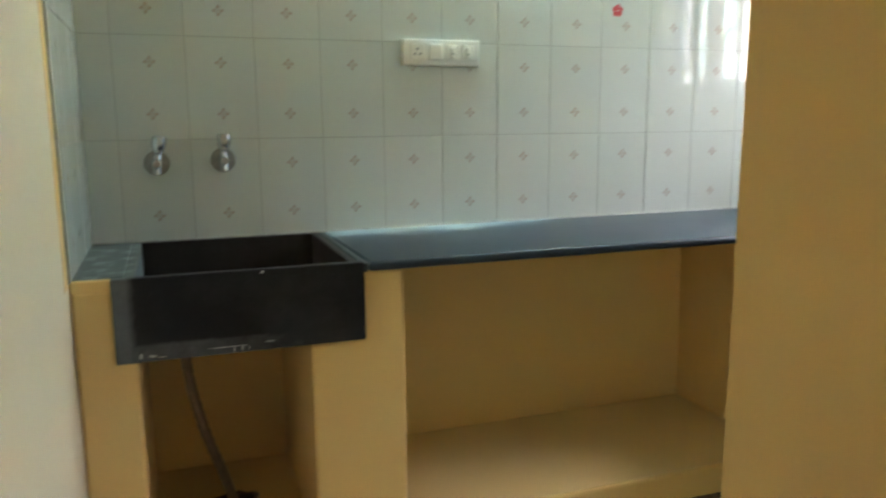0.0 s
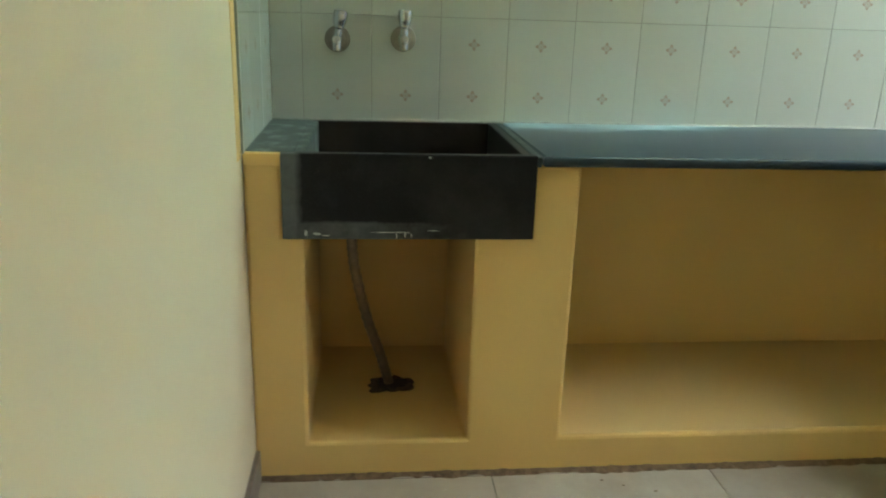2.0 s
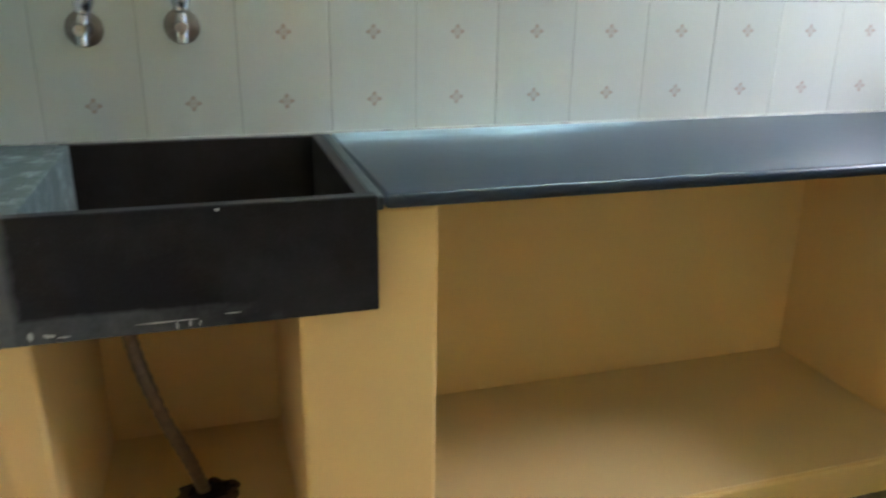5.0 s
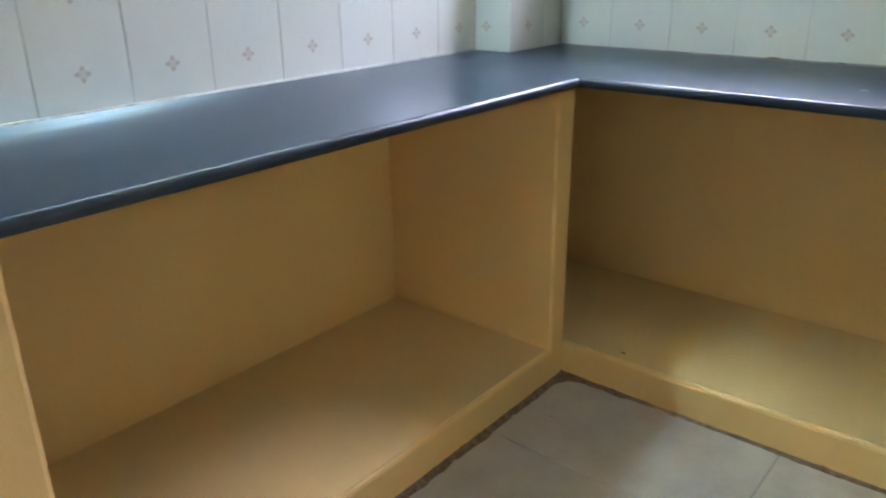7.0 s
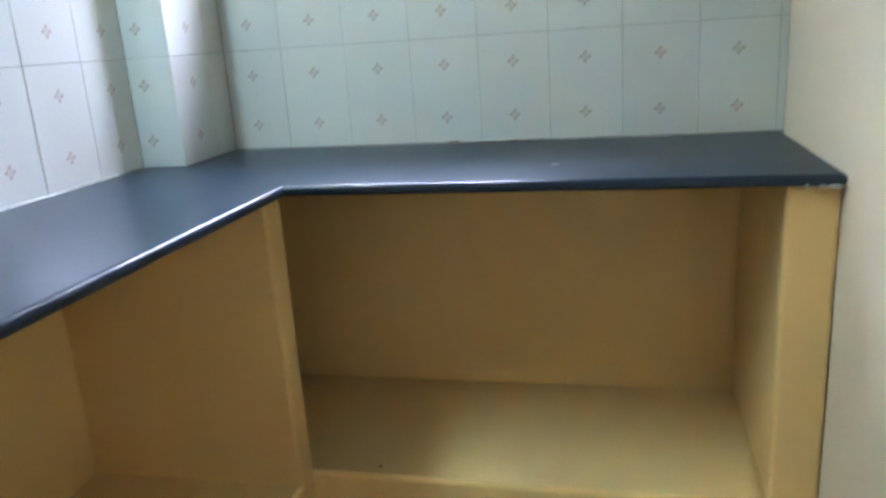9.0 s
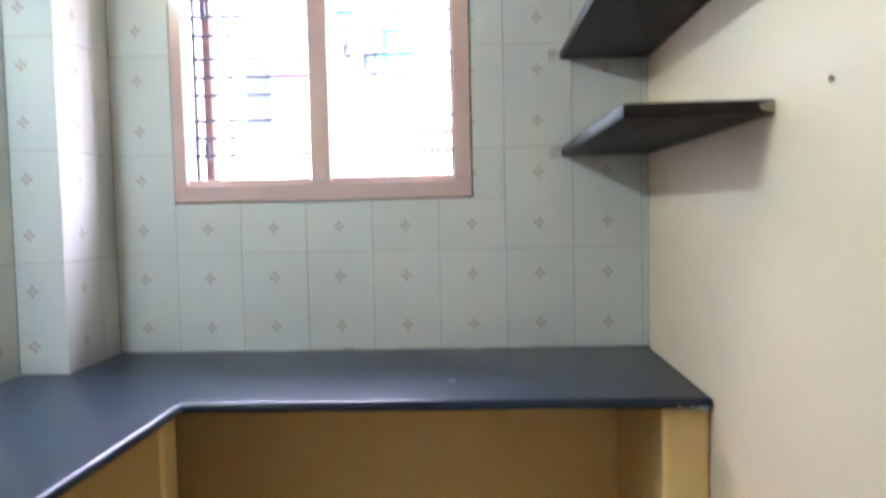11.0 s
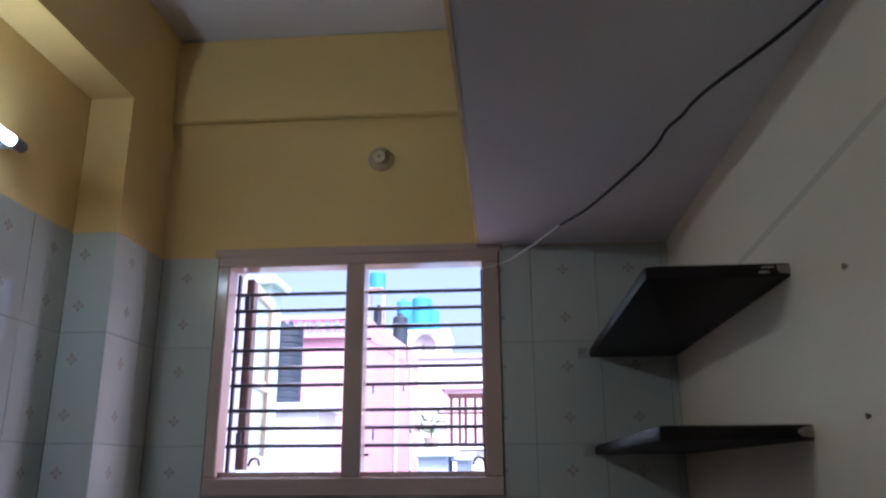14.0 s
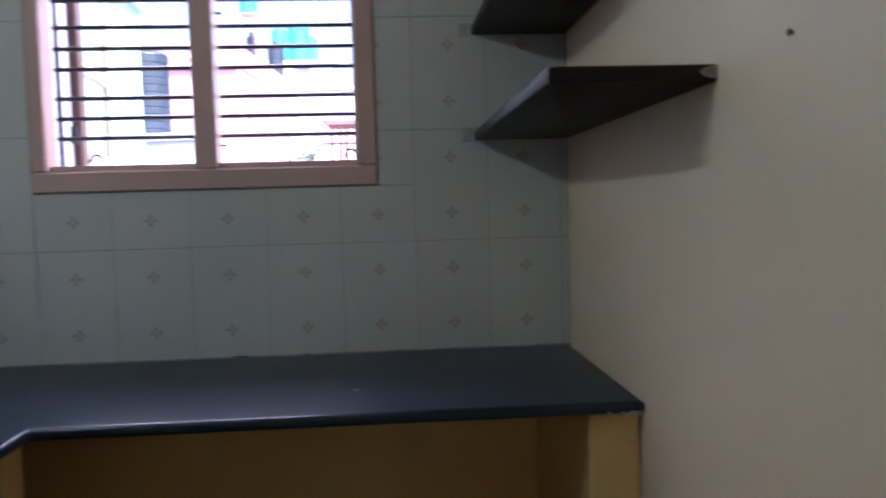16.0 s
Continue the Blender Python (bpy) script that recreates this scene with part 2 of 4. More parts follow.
LEAF = simple("green_leaf", (0.08, 0.19, 0.05), 0.6, 0, 0.4, 12)
EARTH = simple("dusty_ground", (0.26, 0.22, 0.17), 0.95, 0, 0.3, 0.6)
LEAF_PAINT = simple("pale_casement_paint", (0.60, 0.55, 0.50), 0.5, 0, 0.15, 12)
CLEAR, _nt, _b = mat("frosted_window_glass")
_b.inputs["Base Color"].default_value = (0.72, 0.95, 0.93, 1)
_b.inputs["Roughness"].default_value = 0.12
_b.inputs["Transmission Weight"].default_value = 0.9
_b.inputs["IOR"].default_value = 1.45
WINDOW_DARK = simple("dark_window_glass", (0.05, 0.07, 0.09), 0.1)


def floor_tile_material():
    m, nt, b = mat("vitrified_floor_tile")
    info = nt.nodes.new("ShaderNodeObjectInfo")
    t = mix_rgb(nt, info.outputs["Random"], (0.43, 0.38, 0.325), (0.475, 0.425, 0.365))
    t = mix_rgb(nt, ramp(nt, noise_tex(nt, 6, 6, 0.65), 0.4, 0.75), t, (0.38, 0.33, 0.275))
    dust = ramp(nt, noise_tex(nt, 45, 5, 0.7), 0.66, 0.8)
    t = mix_rgb(nt, maths(nt, 'MULTIPLY', dust, 0.5), t, (0.30, 0.24, 0.18))
    nt.links.new(t, b.inputs["Base Color"])
    nt.links.new(maths(nt, 'ADD', maths(nt, 'MULTIPLY', dust, 0.3), 0.27), b.inputs["Roughness"])
    return m


FLOOR_TILE = floor_tile_material()
TUBE, _nt, _b = mat("lit_tube_glass")
_b.inputs["Emission Color"].default_value = (0.71, 1.0, 1.0, 1)
_b.inputs["Emission Strength"].default_value = 9.0
_b.inputs["Base Color"].default_value = (0.9, 0.9, 0.9, 1)

# ---- mesh helpers ----


def box_into(bm, lo, hi, bevel=0.0, seg=1):
    v = [bm.verts.new((x, y, z)) for x in (lo[0], hi[0]) for y in (lo[1], hi[1]) for z in (lo[2], hi[2])]
    f = [bm.faces.new([v[i] for i in q]) for q in ((0, 1, 3, 2), (4, 6, 7, 5), (0, 4, 5, 1), (2, 3, 7, 6), (0, 2, 6, 4), (1, 5, 7, 3))]
    if bevel:
        bmesh.ops.bevel(bm, geom=list({e for q in f for e in q.edges}), offset=bevel, segments=seg, affect='EDGES', profile=0.5)


def box(lo, hi, bevel=0.0, seg=1):
    bm = bmesh.new()
    box_into(bm, lo, hi, bevel, seg)
    return bm


def boxes(*pairs, bevel=0.0):
    bm = bmesh.new()
    for lo, hi in pairs:
        b2 = box(lo, hi, bevel)
        me = bpy.data.meshes.new("tmp")
        b2.to_mesh(me)
        b2.free()
        bm.from_mesh(me)
        bpy.data.meshes.remove(me)
    return bm


def lathe(profile, seg=24, axis='Z', at=(0, 0, 0)):
    """Turns (radius, height) pairs round an axis."""
    bm = bmesh.new()
    rings = []
    for r, h in profile:
        ring = []
        for i in range(seg):
            a = 2 * math.pi * i / seg
            p = (r * math.cos(a), r * math.sin(a), h)
            if axis == 'Y':
                p = (p[0], p[2], p[1])
            elif axis == 'X':
                p = (p[2], p[0], p[1])
            ring.append(bm.verts.new((p[0] + at[0], p[1] + at[1], p[2] + at[2])))
        rings.append(ring)
    for a, b in zip(rings, rings[1:]):
        for i in range(seg):
            bm.faces.new((a[i], a[(i + 1) % seg], b[(i + 1) % seg], b[i]))
    bm.faces.new(rings[0])
    bm.faces.new(rings[-1])
    bmesh.ops.recalc_face_normals(bm, faces=bm.faces)
    return bm


def sweep(points, radius, seg=8, rings=0):
    """A round cord along points; rings > 0 gives a corrugated hose."""
    pts = [Vector(p) for p in points]
    fine = []
    n = 10
    for i in range(len(pts) - 1):
        p0, p1, p2, p3 = pts[max(i - 1, 0)], pts[i], pts[i + 1], pts[min(i + 2, len(pts) - 1)]
        for k in range(n):
            t = k / n
            fine.append(0.5 * (2 * p1 + (p2 - p0) * t + (2 * p0 - 5 * p1 + 4 * p2 - p3) * t * t + (3 * p1 - p0 - 3 * p2 + p3) * t ** 3))
    fine.append(pts[-1])
    bm = bmesh.new()
    made = []
    for i, p in enumerate(fine):
        d = (fine[min(i + 1, len(fine) - 1)] - fine[max(i - 1, 0)]).normalized()
        a = d.cross(Vector((0.31, 0.9, 0.2))).normalized()
        b = d.cross(a)
        r = radius * (1 - 0.16 * (i % 2)) if rings else radius
        made.append([bm.verts.new(p + r * (math.cos(2 * math.pi * k / seg) * a + math.sin(2 * math.pi * k / seg) * b)) for k in range(seg)])
    for a, b in zip(made, made[1:]):
        for i in range(seg):
            bm.faces.new((a[i], a[(i + 1) % seg], b[(i + 1) % seg], b[i]))
    bm.faces.new(made[0])
    bm.faces.new(made[-1])
    bmesh.ops.recalc_face_normals(bm, faces=bm.faces)
    return bm


def slab(outline, z0, z1, bevel=0.0, seg=3):
    """A flat slab with the given outline and rounded rims."""
    bm = bmesh.new()
    f = bm.faces.new([bm.verts.new((x, y, z0)) for x, y in outline])
    r = bmesh.ops.extrude_face_region(bm, geom=[f])
    for v in r["geom"]:
        if isinstance(v, bmesh.types.BMVert):
            v.co.z = z1
    bmesh.ops.recalc_face_normals(bm, faces=bm.faces)
    if bevel:
        es = [e for e in bm.edges if abs(e.verts[0].co.z - e.verts[1].co.z) < 1e-6]
        bmesh.ops.bevel(bm, geom=es, offset=bevel, segments=seg, affect='EDGES', profile=0.5)
    return bm


def prism(outline, y0, y1, bevel=0.005):
    """A block with an outline in x and z, running from y0 to y1."""
    bm = bmesh.new()
    a = [bm.verts.new((x, y0, z)) for x, z in outline]
    b = [bm.verts.new((x, y1, z)) for x, z in outline]
    n = len(a)
    bm.faces.new(a)
    bm.faces.new(b[::-1])
    for i in range(n):
        bm.faces.new((a[i], b[i], b[(i + 1) % n], a[(i + 1) % n]))
    bmesh.ops.recalc_face_normals(bm, faces=bm.faces)
    if bevel:
        bmesh.ops.bevel(bm, geom=bm.edges[:], offset=bevel, segments=2, affect='EDGES', profile=0.5)
    return bm


def mesh_of(name, bm, material, smooth=False):
    me = bpy.data.meshes.new(name)
    bm.to_mesh(me)
    bm.free()
    me.materials.append(material)
    if smooth:
        for p in me.polygons:
            p.use_smooth = True
        me.set_sharp_from_angle(angle=radians(40))
    return me


def part(name, bm, material, parent, label="", smooth=False):
    ob = new(name, mesh_of(name, bm, material, smooth))
    ob.parent = parent
    if parent is not None and parent.type == 'EMPTY' or parent is not None and parent.parent is None:
        ob.matrix_parent_inverse = parent.matrix_basis.inverted()
    if label:
        tagged(ob, label)
    return ob


def thing(name, at, label, category, group="", kind=""):
    ob = new(name)
    ob.matrix_basis = Matrix.Translation(at)
    ob.empty_display_size = 0.05
    return tagged(ob, label, category, group, kind)


def single(name, bm, material, label, category, group="", kind="", smooth=False):
    return tagged(new(name, mesh_of(name, bm, material, smooth)), label, category, group, kind)


def setting(name, bm, material, label):
    return single(name, bm, material, label, name.split("_")[0], kind="structure")


# ---- the setting ----
L, W, CEIL = 2.77, 1.745, 2.845
TOP = C + 1.192          # top of the wall tiles
OUT = 2.98               # outer face of the window wall
WY0, WY1, WZ0, WZ1 = -0.345, -1.222, C + 0.465, C + 1.195   # hole for the window

wall_north = setting("wall_north", boxes(((-0.2, 0.045, 0), (OUT, 0.22, C - 0.01)), ((-0.2, 0.007, C - 0.01), (OUT, 0.22, CEIL))), YELLOW,
                     "yellow painted plaster wall behind the sink counter")
wall_east = setting("wall_east", boxes(((L + 0.006, -1.98, -3.2), (OUT, 0.045, WZ0)), ((L + 0.006, -1.98, WZ1), (OUT, 0.045, CEIL)),
                                       ((L + 0.006, WY0, WZ0), (OUT, 0.045, WZ1)), ((L + 0.006, -1.98, WZ0), (OUT, WY1, WZ1))), YELLOW,
                    "yellow painted outer wall with the window")
wall_south = setting("wall_south", boxes(((0.818, -1.975, 0), (L + 0.004, -W, CEIL)), ((-0.008, -1.975, 2.09), (0.818, -W, CEIL))), PALE,
                     "cream painted wall with the doorway and stone shelves")
jamb = setting("door_reveal", box((0.811, -1.972, 0), (0.8175, -W + 0.003, 2.088)), YELLOW, "yellow painted side of the open doorway")
wall_west = setting("wall_west", box((-0.2, -4.4, 0), (-0.008, 0.0, CEIL)), CREAM, "cream painted long side wall")
# unseen hall wall; the opening is added and sized for fill light
wall_hall_south = setting("wall_hall_south", boxes(((-0.2, -4.4, 0), (1.5, -4.2, CEIL)), ((2.2, -4.4, 0), (OUT, -4.2, CEIL)), ((1.5, -4.4, 0), (2.2, -4.2, 1.35)), ((1.5, -4.4, 2.3), (2.2, -4.2, CEIL))), CREAM, "cream painted unseen hall wall, its opening added to let in fill light")
wall_hall_east = setting("wall_hall_east", box((OUT - 0.18, -4.2, 0), (OUT, -1.98, CEIL)), CREAM, "cream painted end wall of the hall")
ceiling = setting("ceiling", box((-0.2, -4.4, CEIL), (OUT, 0.22, CEIL + 0.14)), WHITEWASH, "whitewashed concrete ceiling")
setting("beam_north", box((-0.008, -0.131, C + 1.624), (L - 0.015, 0.004, CEIL - 0.002)), YELLOW, "yellow painted concrete beam over the sink wall")
setting("beam_east", box((L - 0.022, -W + 0.002, C + 1.668), (L + 0.004, -0.1295, CEIL - 0.002), 0.006), YELLOW, "yellow painted shallow beam over the window")
setting("window_reveal_north", box((L + 0.0705, WY0 - 0.006, WZ0 + 0.009), (OUT - 0.001, WY0 - 0.0004, WZ1 - 0.001)), WHITE_WALL, "whitewashed side of the window opening")
setting("window_reveal_south", box((L + 0.0705, WY1 + 0.0004, WZ0 + 0.009), (OUT - 0.001, WY1 + 0.006, WZ1 - 0.001)), WHITE_WALL, "whitewashed side of the window opening")
setting("column", box((2.4775, -0.131, C - 0.02), (L + 0.004, 0.004, C + 1.6238)), YELLOW, "yellow painted corner column, tiled below")
floor_base = setting("floor", box((-0.2, -4.4, -0.15), (OUT, 0.22, -0.004)), GROUT, "floor of large cream vitrified tiles")
loft = thing("loft", (1.4, -1.45, C + 1.205), "whitewashed concrete loft slab above the stone shelves", "loft slab")
part("slab", box((-0.006, -W + 0.001, C + 1.207), (L + 0.005, -1.165, C + 1.28)), WHITEWASH, loft)
part("fascia", box((-0.006, -1.1645, C + 1.2045), (L - 0.0225, -1.157, C + 1.281)), YELLOW, loft, "yellow painted slab edge")
setting("paint_band", box((-0.0082, -0.607, C - 0.014), (-0.0068, -0.5552, TOP)), YELLOW, "band of yellow paint beside the tiled corner")
setting("skirting", box((-0.0075, -3.9, 0), (0.004, -0.5455, 0.085), 0.002), SKIRT, "brown skirting tile along the side wall")

# ---- masonry counters ----
FY, FX, NZ = -0.545, 2.18, 0.103      # front planes of the piers, floor of the niches


def masonry():
    unit = thing("masonry_counter", (1.1, -0.25, 0), "yellow painted masonry counter base with open niches", "counter base")
    part("body", prism([(-0.007, 0), (2.1815, 0), (2.1815, C - 0.027), (2.100, C - 0.027), (2.112, NZ), (0.787, NZ), (0.787, C - 0.027), (0.6725, C - 0.027), (0.6725, C - 0.201), (0.537, C - 0.201), (0.537, NZ),
                        (0.127, NZ), (0.127, C - 0.201), (0.0805, C - 0.201), (0.0805, C - 0.027), (-0.007, C - 0.027)], FY, 0.06, 0.009), YELLOW, unit)
    part("pier_top", box((-0.0072, FY + 0.0005, C - 0.034), (0.0803, -0.53, C - 0.003), 0.003), YELLOW, unit)
    side = prism([(-1.744, 0), (FY + 0.03, 0), (FY + 0.03, NZ), (-1.640, NZ), (-1.640, C - 0.027), (-1.744, C - 0.027)], FX, L + 0.02, 0.009)
    for v in side.verts:
        v.co = (v.co.y, v.co.x, v.co.z)
    bmesh.ops.reverse_faces(side, faces=side.faces)
    part("body", side, YELLOW, unit)
    part("niche_floor", box((2.1825, FY + 0.0305, 0), (L + 0.02, 0.06, NZ - 0.002)), YELLOW, unit)
    part("niche_floor", box((0.789, FY + 0.010, NZ - 0.004), (2.109, 0.04, NZ + 0.0025), 0.001), PALER_YELLOW, unit, "slightly paler, greyer yellow paint")
    part("niche_floor", box((FX + 0.010, -1.6385, NZ - 0.004), (2.7445, 0.04, NZ + 0.0026), 0.001), PALER_YELLOW, unit, "slightly paler, greyer yellow paint")
    part("back_panel", box((2.745, -1.6395, NZ - 0.01), (L + 0.005, 0.05, C - 0.031)), YELLOW, unit)
    return unit


masonry()


def residue(pts, name="cement_residue"):
    """A rough dark bead of cement and dirt where floor and plinth meet."""
    bm = bmesh.new()
    rng = random.Random(5)
    prev = None
    for (x0, y0), (x1, y1) in zip(pts, pts[1:]):
        n = max(2, int(math.hypot(x1 - x0, y1 - y0) / 0.012))
        dx, dy = (y1 - y0), -(x1 - x0)
        s = math.hypot(dx, dy)
        dx, dy = dx / s, dy / s
        for i in range(n + 1):
            t = i / n
            x, y = x0 + (x1 - x0) * t, y0 + (y1 - y0) * t
            wide = 1.0 if x < 2.17 else (0.75 if y > -0.75 else 0.4)
            w = wide * (0.009 + 0.020 * abs(noise.noise((x * 6, y * 6, 0.3))) + 0.012 * abs(noise.noise((x * 23, y * 23, 2.3)))) + rng.uniform(0, 0.001)
            corner = math.hypot(x - FX, y - FY)
            w += 0.05 * max(0.0, 1 - corner / 0.09) ** 2
            h = 0.003 + 0.008 * abs(noise.noise((x * 40, y * 40, 5.1)))
            ring = [bm.verts.new((x - dx * 0.003, y - dy * 0.003, -0.002)), bm.verts.new((x - dx * 0.003, y - dy * 0.003, h + 0.006)),
                    bm.verts.new((x + dx * w * 0.5, y + dy * w * 0.5, h)), bm.verts.new((x + dx * w, y + dy * w, 0.0)),
                    bm.verts.new((x + dx * w, y + dy * w, -0.003))]
            if prev:
                for a in range(4):
                    bm.faces.new((prev[a], ring[a], ring[a + 1], prev[a + 1]))
            prev = ring
    return single(name, bm, DIRT, "dark brown cement and dirt along the plinth", "residue", kind="stuff")


residue([(0.0, FY), (0.6, FY), (1.2, FY), (1.9, FY), (FX - 0.002, FY - 0.001), (FX, FY - 0.3), (FX, -1.2), (FX, -1.74)])

# ---- worktop and sink ----
T = 0.026
worktop = thing("worktop", (1.5, -0.3, C - T), "black polished granite worktop, dusty, in an L round the corner", "worktop")
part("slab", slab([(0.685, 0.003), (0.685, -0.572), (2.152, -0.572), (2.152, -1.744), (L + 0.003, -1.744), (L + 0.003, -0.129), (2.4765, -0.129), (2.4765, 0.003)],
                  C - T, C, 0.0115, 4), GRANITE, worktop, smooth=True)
rng = random.Random(3)


def cement_line(pts, r):
    """A thin, uneven line of white cement."""
    bm = bmesh.new()
    for (x0, y0), (x1, y1) in zip(pts, pts[1:]):
        n = int(math.hypot(x1 - x0, y1 - y0) / 0.02)
        prev = None
        for i in range(n + 1):
            t = i / n
            x, y = x0 + (x1 - x0) * t, y0 + (y1 - y0) * t
            w = r * (0.6 + 0.8 * abs(noise.noise((x * 9, y * 9, 1.7))) + 0.3 * rng.random())
            s = math.hypot(x1 - x0, y1 - y0)
            dx, dy = (y1 - y0) / s, -(x1 - x0) / s
            ring = [bm.verts.new((x - dx * 0.002, y - dy * 0.002, C + w)), bm.verts.new((x + dx * w * 0.7, y + dy * w * 0.7, C + w * 0.6)), bm.verts.new((x + dx * w, y + dy * w, C - 0.001))]
            if prev:
                for a in range(2):
                    bm.faces.new((prev[a], ring[a], ring[a + 1], prev[a + 1]))
            prev = ring
    return bm


LINE = simple("white_cement_joint", (0.50, 0.48, 0.43), 0.9, 0, 0.45, 45)
part("cement_joint", cement_line([(0.02, -0.0005), (2.4715, -0.0005)], 0.004), LINE, worktop, "uneven white cement joint along the tiles")
part("cement_joint", cement_line([(L - 0.0005, -0.137), (L - 0.0005, -1.743)], 0.0035), GROUT, worktop)

SX0, SX1, SB, SY = 0.081, 0.672, C - 0.2, -0.577
sink = thing("sink", (0.38, -0.3, SB), "black granite sink built of stone slabs, stained, with a deep apron", "sink")
part("apron", box((SX0, SY, SB), (SX1, SY + 0.026, C + 0.002), 0.003, 2), APRON_STONE, sink, "dark unpolished front slab with white smears")
part("side_slab", box((0.11, SY + 0.0265, SB), (0.134, -0.018, C - 0.001), 0.002), GRANITE_DULL, sink)
part("side_slab", box((0.640, SY + 0.0265, SB), (0.664, -0.018, C - 0.001), 0.002), GRANITE_RAW, sink)
part("back_slab", box((0.11, -0.0175, SB), (0.664, 0.004, C - 0.002), 0.002), GRANITE_RAW, sink)
part("bottom_slab", box((0.1345, SY + 0.0265, SB), (0.6395, -0.018, SB + 0.022)), GRANITE_RAW, sink)
part("drain", lathe([(0.0, SB + 0.0215), (0.045, SB + 0.0215), (0.043, SB + 0.026), (0.03, SB + 0.024), (0.0, SB + 0.0235)], 20, at=(0.235, -0.30, 0)), CHROME, sink, "small steel waste outlet", True)
part("ledge", box((-0.006, -0.5295, C - T), (0.1095, 0.003, C - 0.001), 0.004, 2), GRANITE_DULL, sink, "grey cement-smeared stone ledge")
part("ledge", box((0.6645, -0.571, C - T), (0.6845, 0.003, C - 0.0015), 0.004, 2), GRANITE_WORN, sink, "grey worn stone ledge")


def smear(x, z, w, h, seed):
    """A chalky drip on the apron's face."""
    bm = bmesh.new()
    r = random.Random(seed)
    k = 9
    ring = [(x + w * 0.5 * math.cos(2 * math.pi * i / k) * r.uniform(0.7, 1.2), z + C + h * 0.5 * math.sin(2 * math.pi * i / k) * r.uniform(0.6, 1.2)) for i in range(k)]
    front = [bm.verts.new((a, SY - 0.0008, b)) for a, b in ring]
    back = [bm.verts.new((a, SY + 0.0006, b)) for a, b in ring]
    bm.faces.new(front)
    for i in range(k):
        bm.faces.new((front[i], back[i], back[(i + 1) % k], front[(i + 1) % k]))
    bmesh.ops.recalc_face_normals(bm, faces=bm.faces)
    part("cement_smear", bm, CHALK, sink, "white cement drip")


for _i, (_x, _z, _w, _h) in enumerate(((0.33, -0.182, 0.10, 0.0025), (0.345, -0.19, 0.004, 0.014), (0.365, -0.188, 0.005, 0.014), (0.38, -0.19, 0.003, 0.011), (0.16, -0.186, 0.016, 0.008),
                                     (0.135, -0.184, 0.010, 0.014), (0.18, -0.19, 0.02, 0.003), (0.42, -0.004, 0.010, 0.005), (0.43, -0.178, 0.03, 0.002))):
    smear(_x, _z, _w, _h, 11 + _i)

hose = thing("waste_hose", (0.345, -0.226, NZ), "grey-brown waste hose hanging from the sink into the drain hole", "hose")
part("hose", sweep([(0.235, -0.30, SB + 0.01), (0.234, -0.30, SB - 0.07), (0.243, -0.292, SB - 0.17), (0.275, -0.27, SB - 0.32), (0.315, -0.245, SB - 0.45), (0.338, -0.23, NZ + 0.02), (0.342, -0.226, NZ - 0.005)],
                   0.0155, 12, 1), HOSE, hose, smooth=True)
part("collar", lathe([(0.021, 0), (0.023, 0.006), (0.023, 0.03), (0.019, 0.036)], 16, at=(0.2345, -0.30, SB - 0.037)), PLASTIC_GREY, hose, "grey plastic collar", True)


def rubble_ring(rings_at, wobble, seed):
    """An uneven dished patch of broken mortar round the foot of the hose."""
    bm = bmesh.new()
    r = random.Random(seed)
    k = 30
    shape = [1 + wobble * noise.noise((2.2 * math.cos(2 * math.pi * i / k), 2.2 * math.sin(2 * math.pi * i / k), seed * 1.7)) + r.uniform(-0.05, 0.05) for i in range(k)]
    rings = [[bm.verts.new((0.352 + 0.062 * rad * shape[i] * math.cos(2 * math.pi * i / k), -0.233 + 0.046 * rad * shape[i] * math.sin(2 * math.pi * i / k), NZ + z * r.uniform(0.7, 1.4))) for i in range(k)] for rad, z in rings_at]
    for a, b in zip(rings, rings[1:]):
        for i in range(k):
            bm.faces.new((a[i], a[(i + 1) % k], b[(i + 1) % k], b[i]))
    bm.faces.new(rings[-1])
    return bm


hole = thing("drain_hole", (0.352, -0.233, NZ), "dark broken drain hole with crumbled mortar in the niche floor", "drain hole")
part("rim", rubble_ring(((1.12, 0.0006), (1.02, 0.006), (0.85, 0.008), (0.70, 0.004), (0.3, 0.003)), 0.45, 3), HOLE, hole, "crumbled brown mortar", True)
# no real depth here: the opening's darkness is this patch's colour
part("pit", rubble_ring(((0.80, 0.0045), (0.72, 0.0068), (0.4, 0.0062)), 0.5, 5), PIT, hole, "near-black patch painted as the dark of the opening")

# ---- taps, switchboard, sticker ----


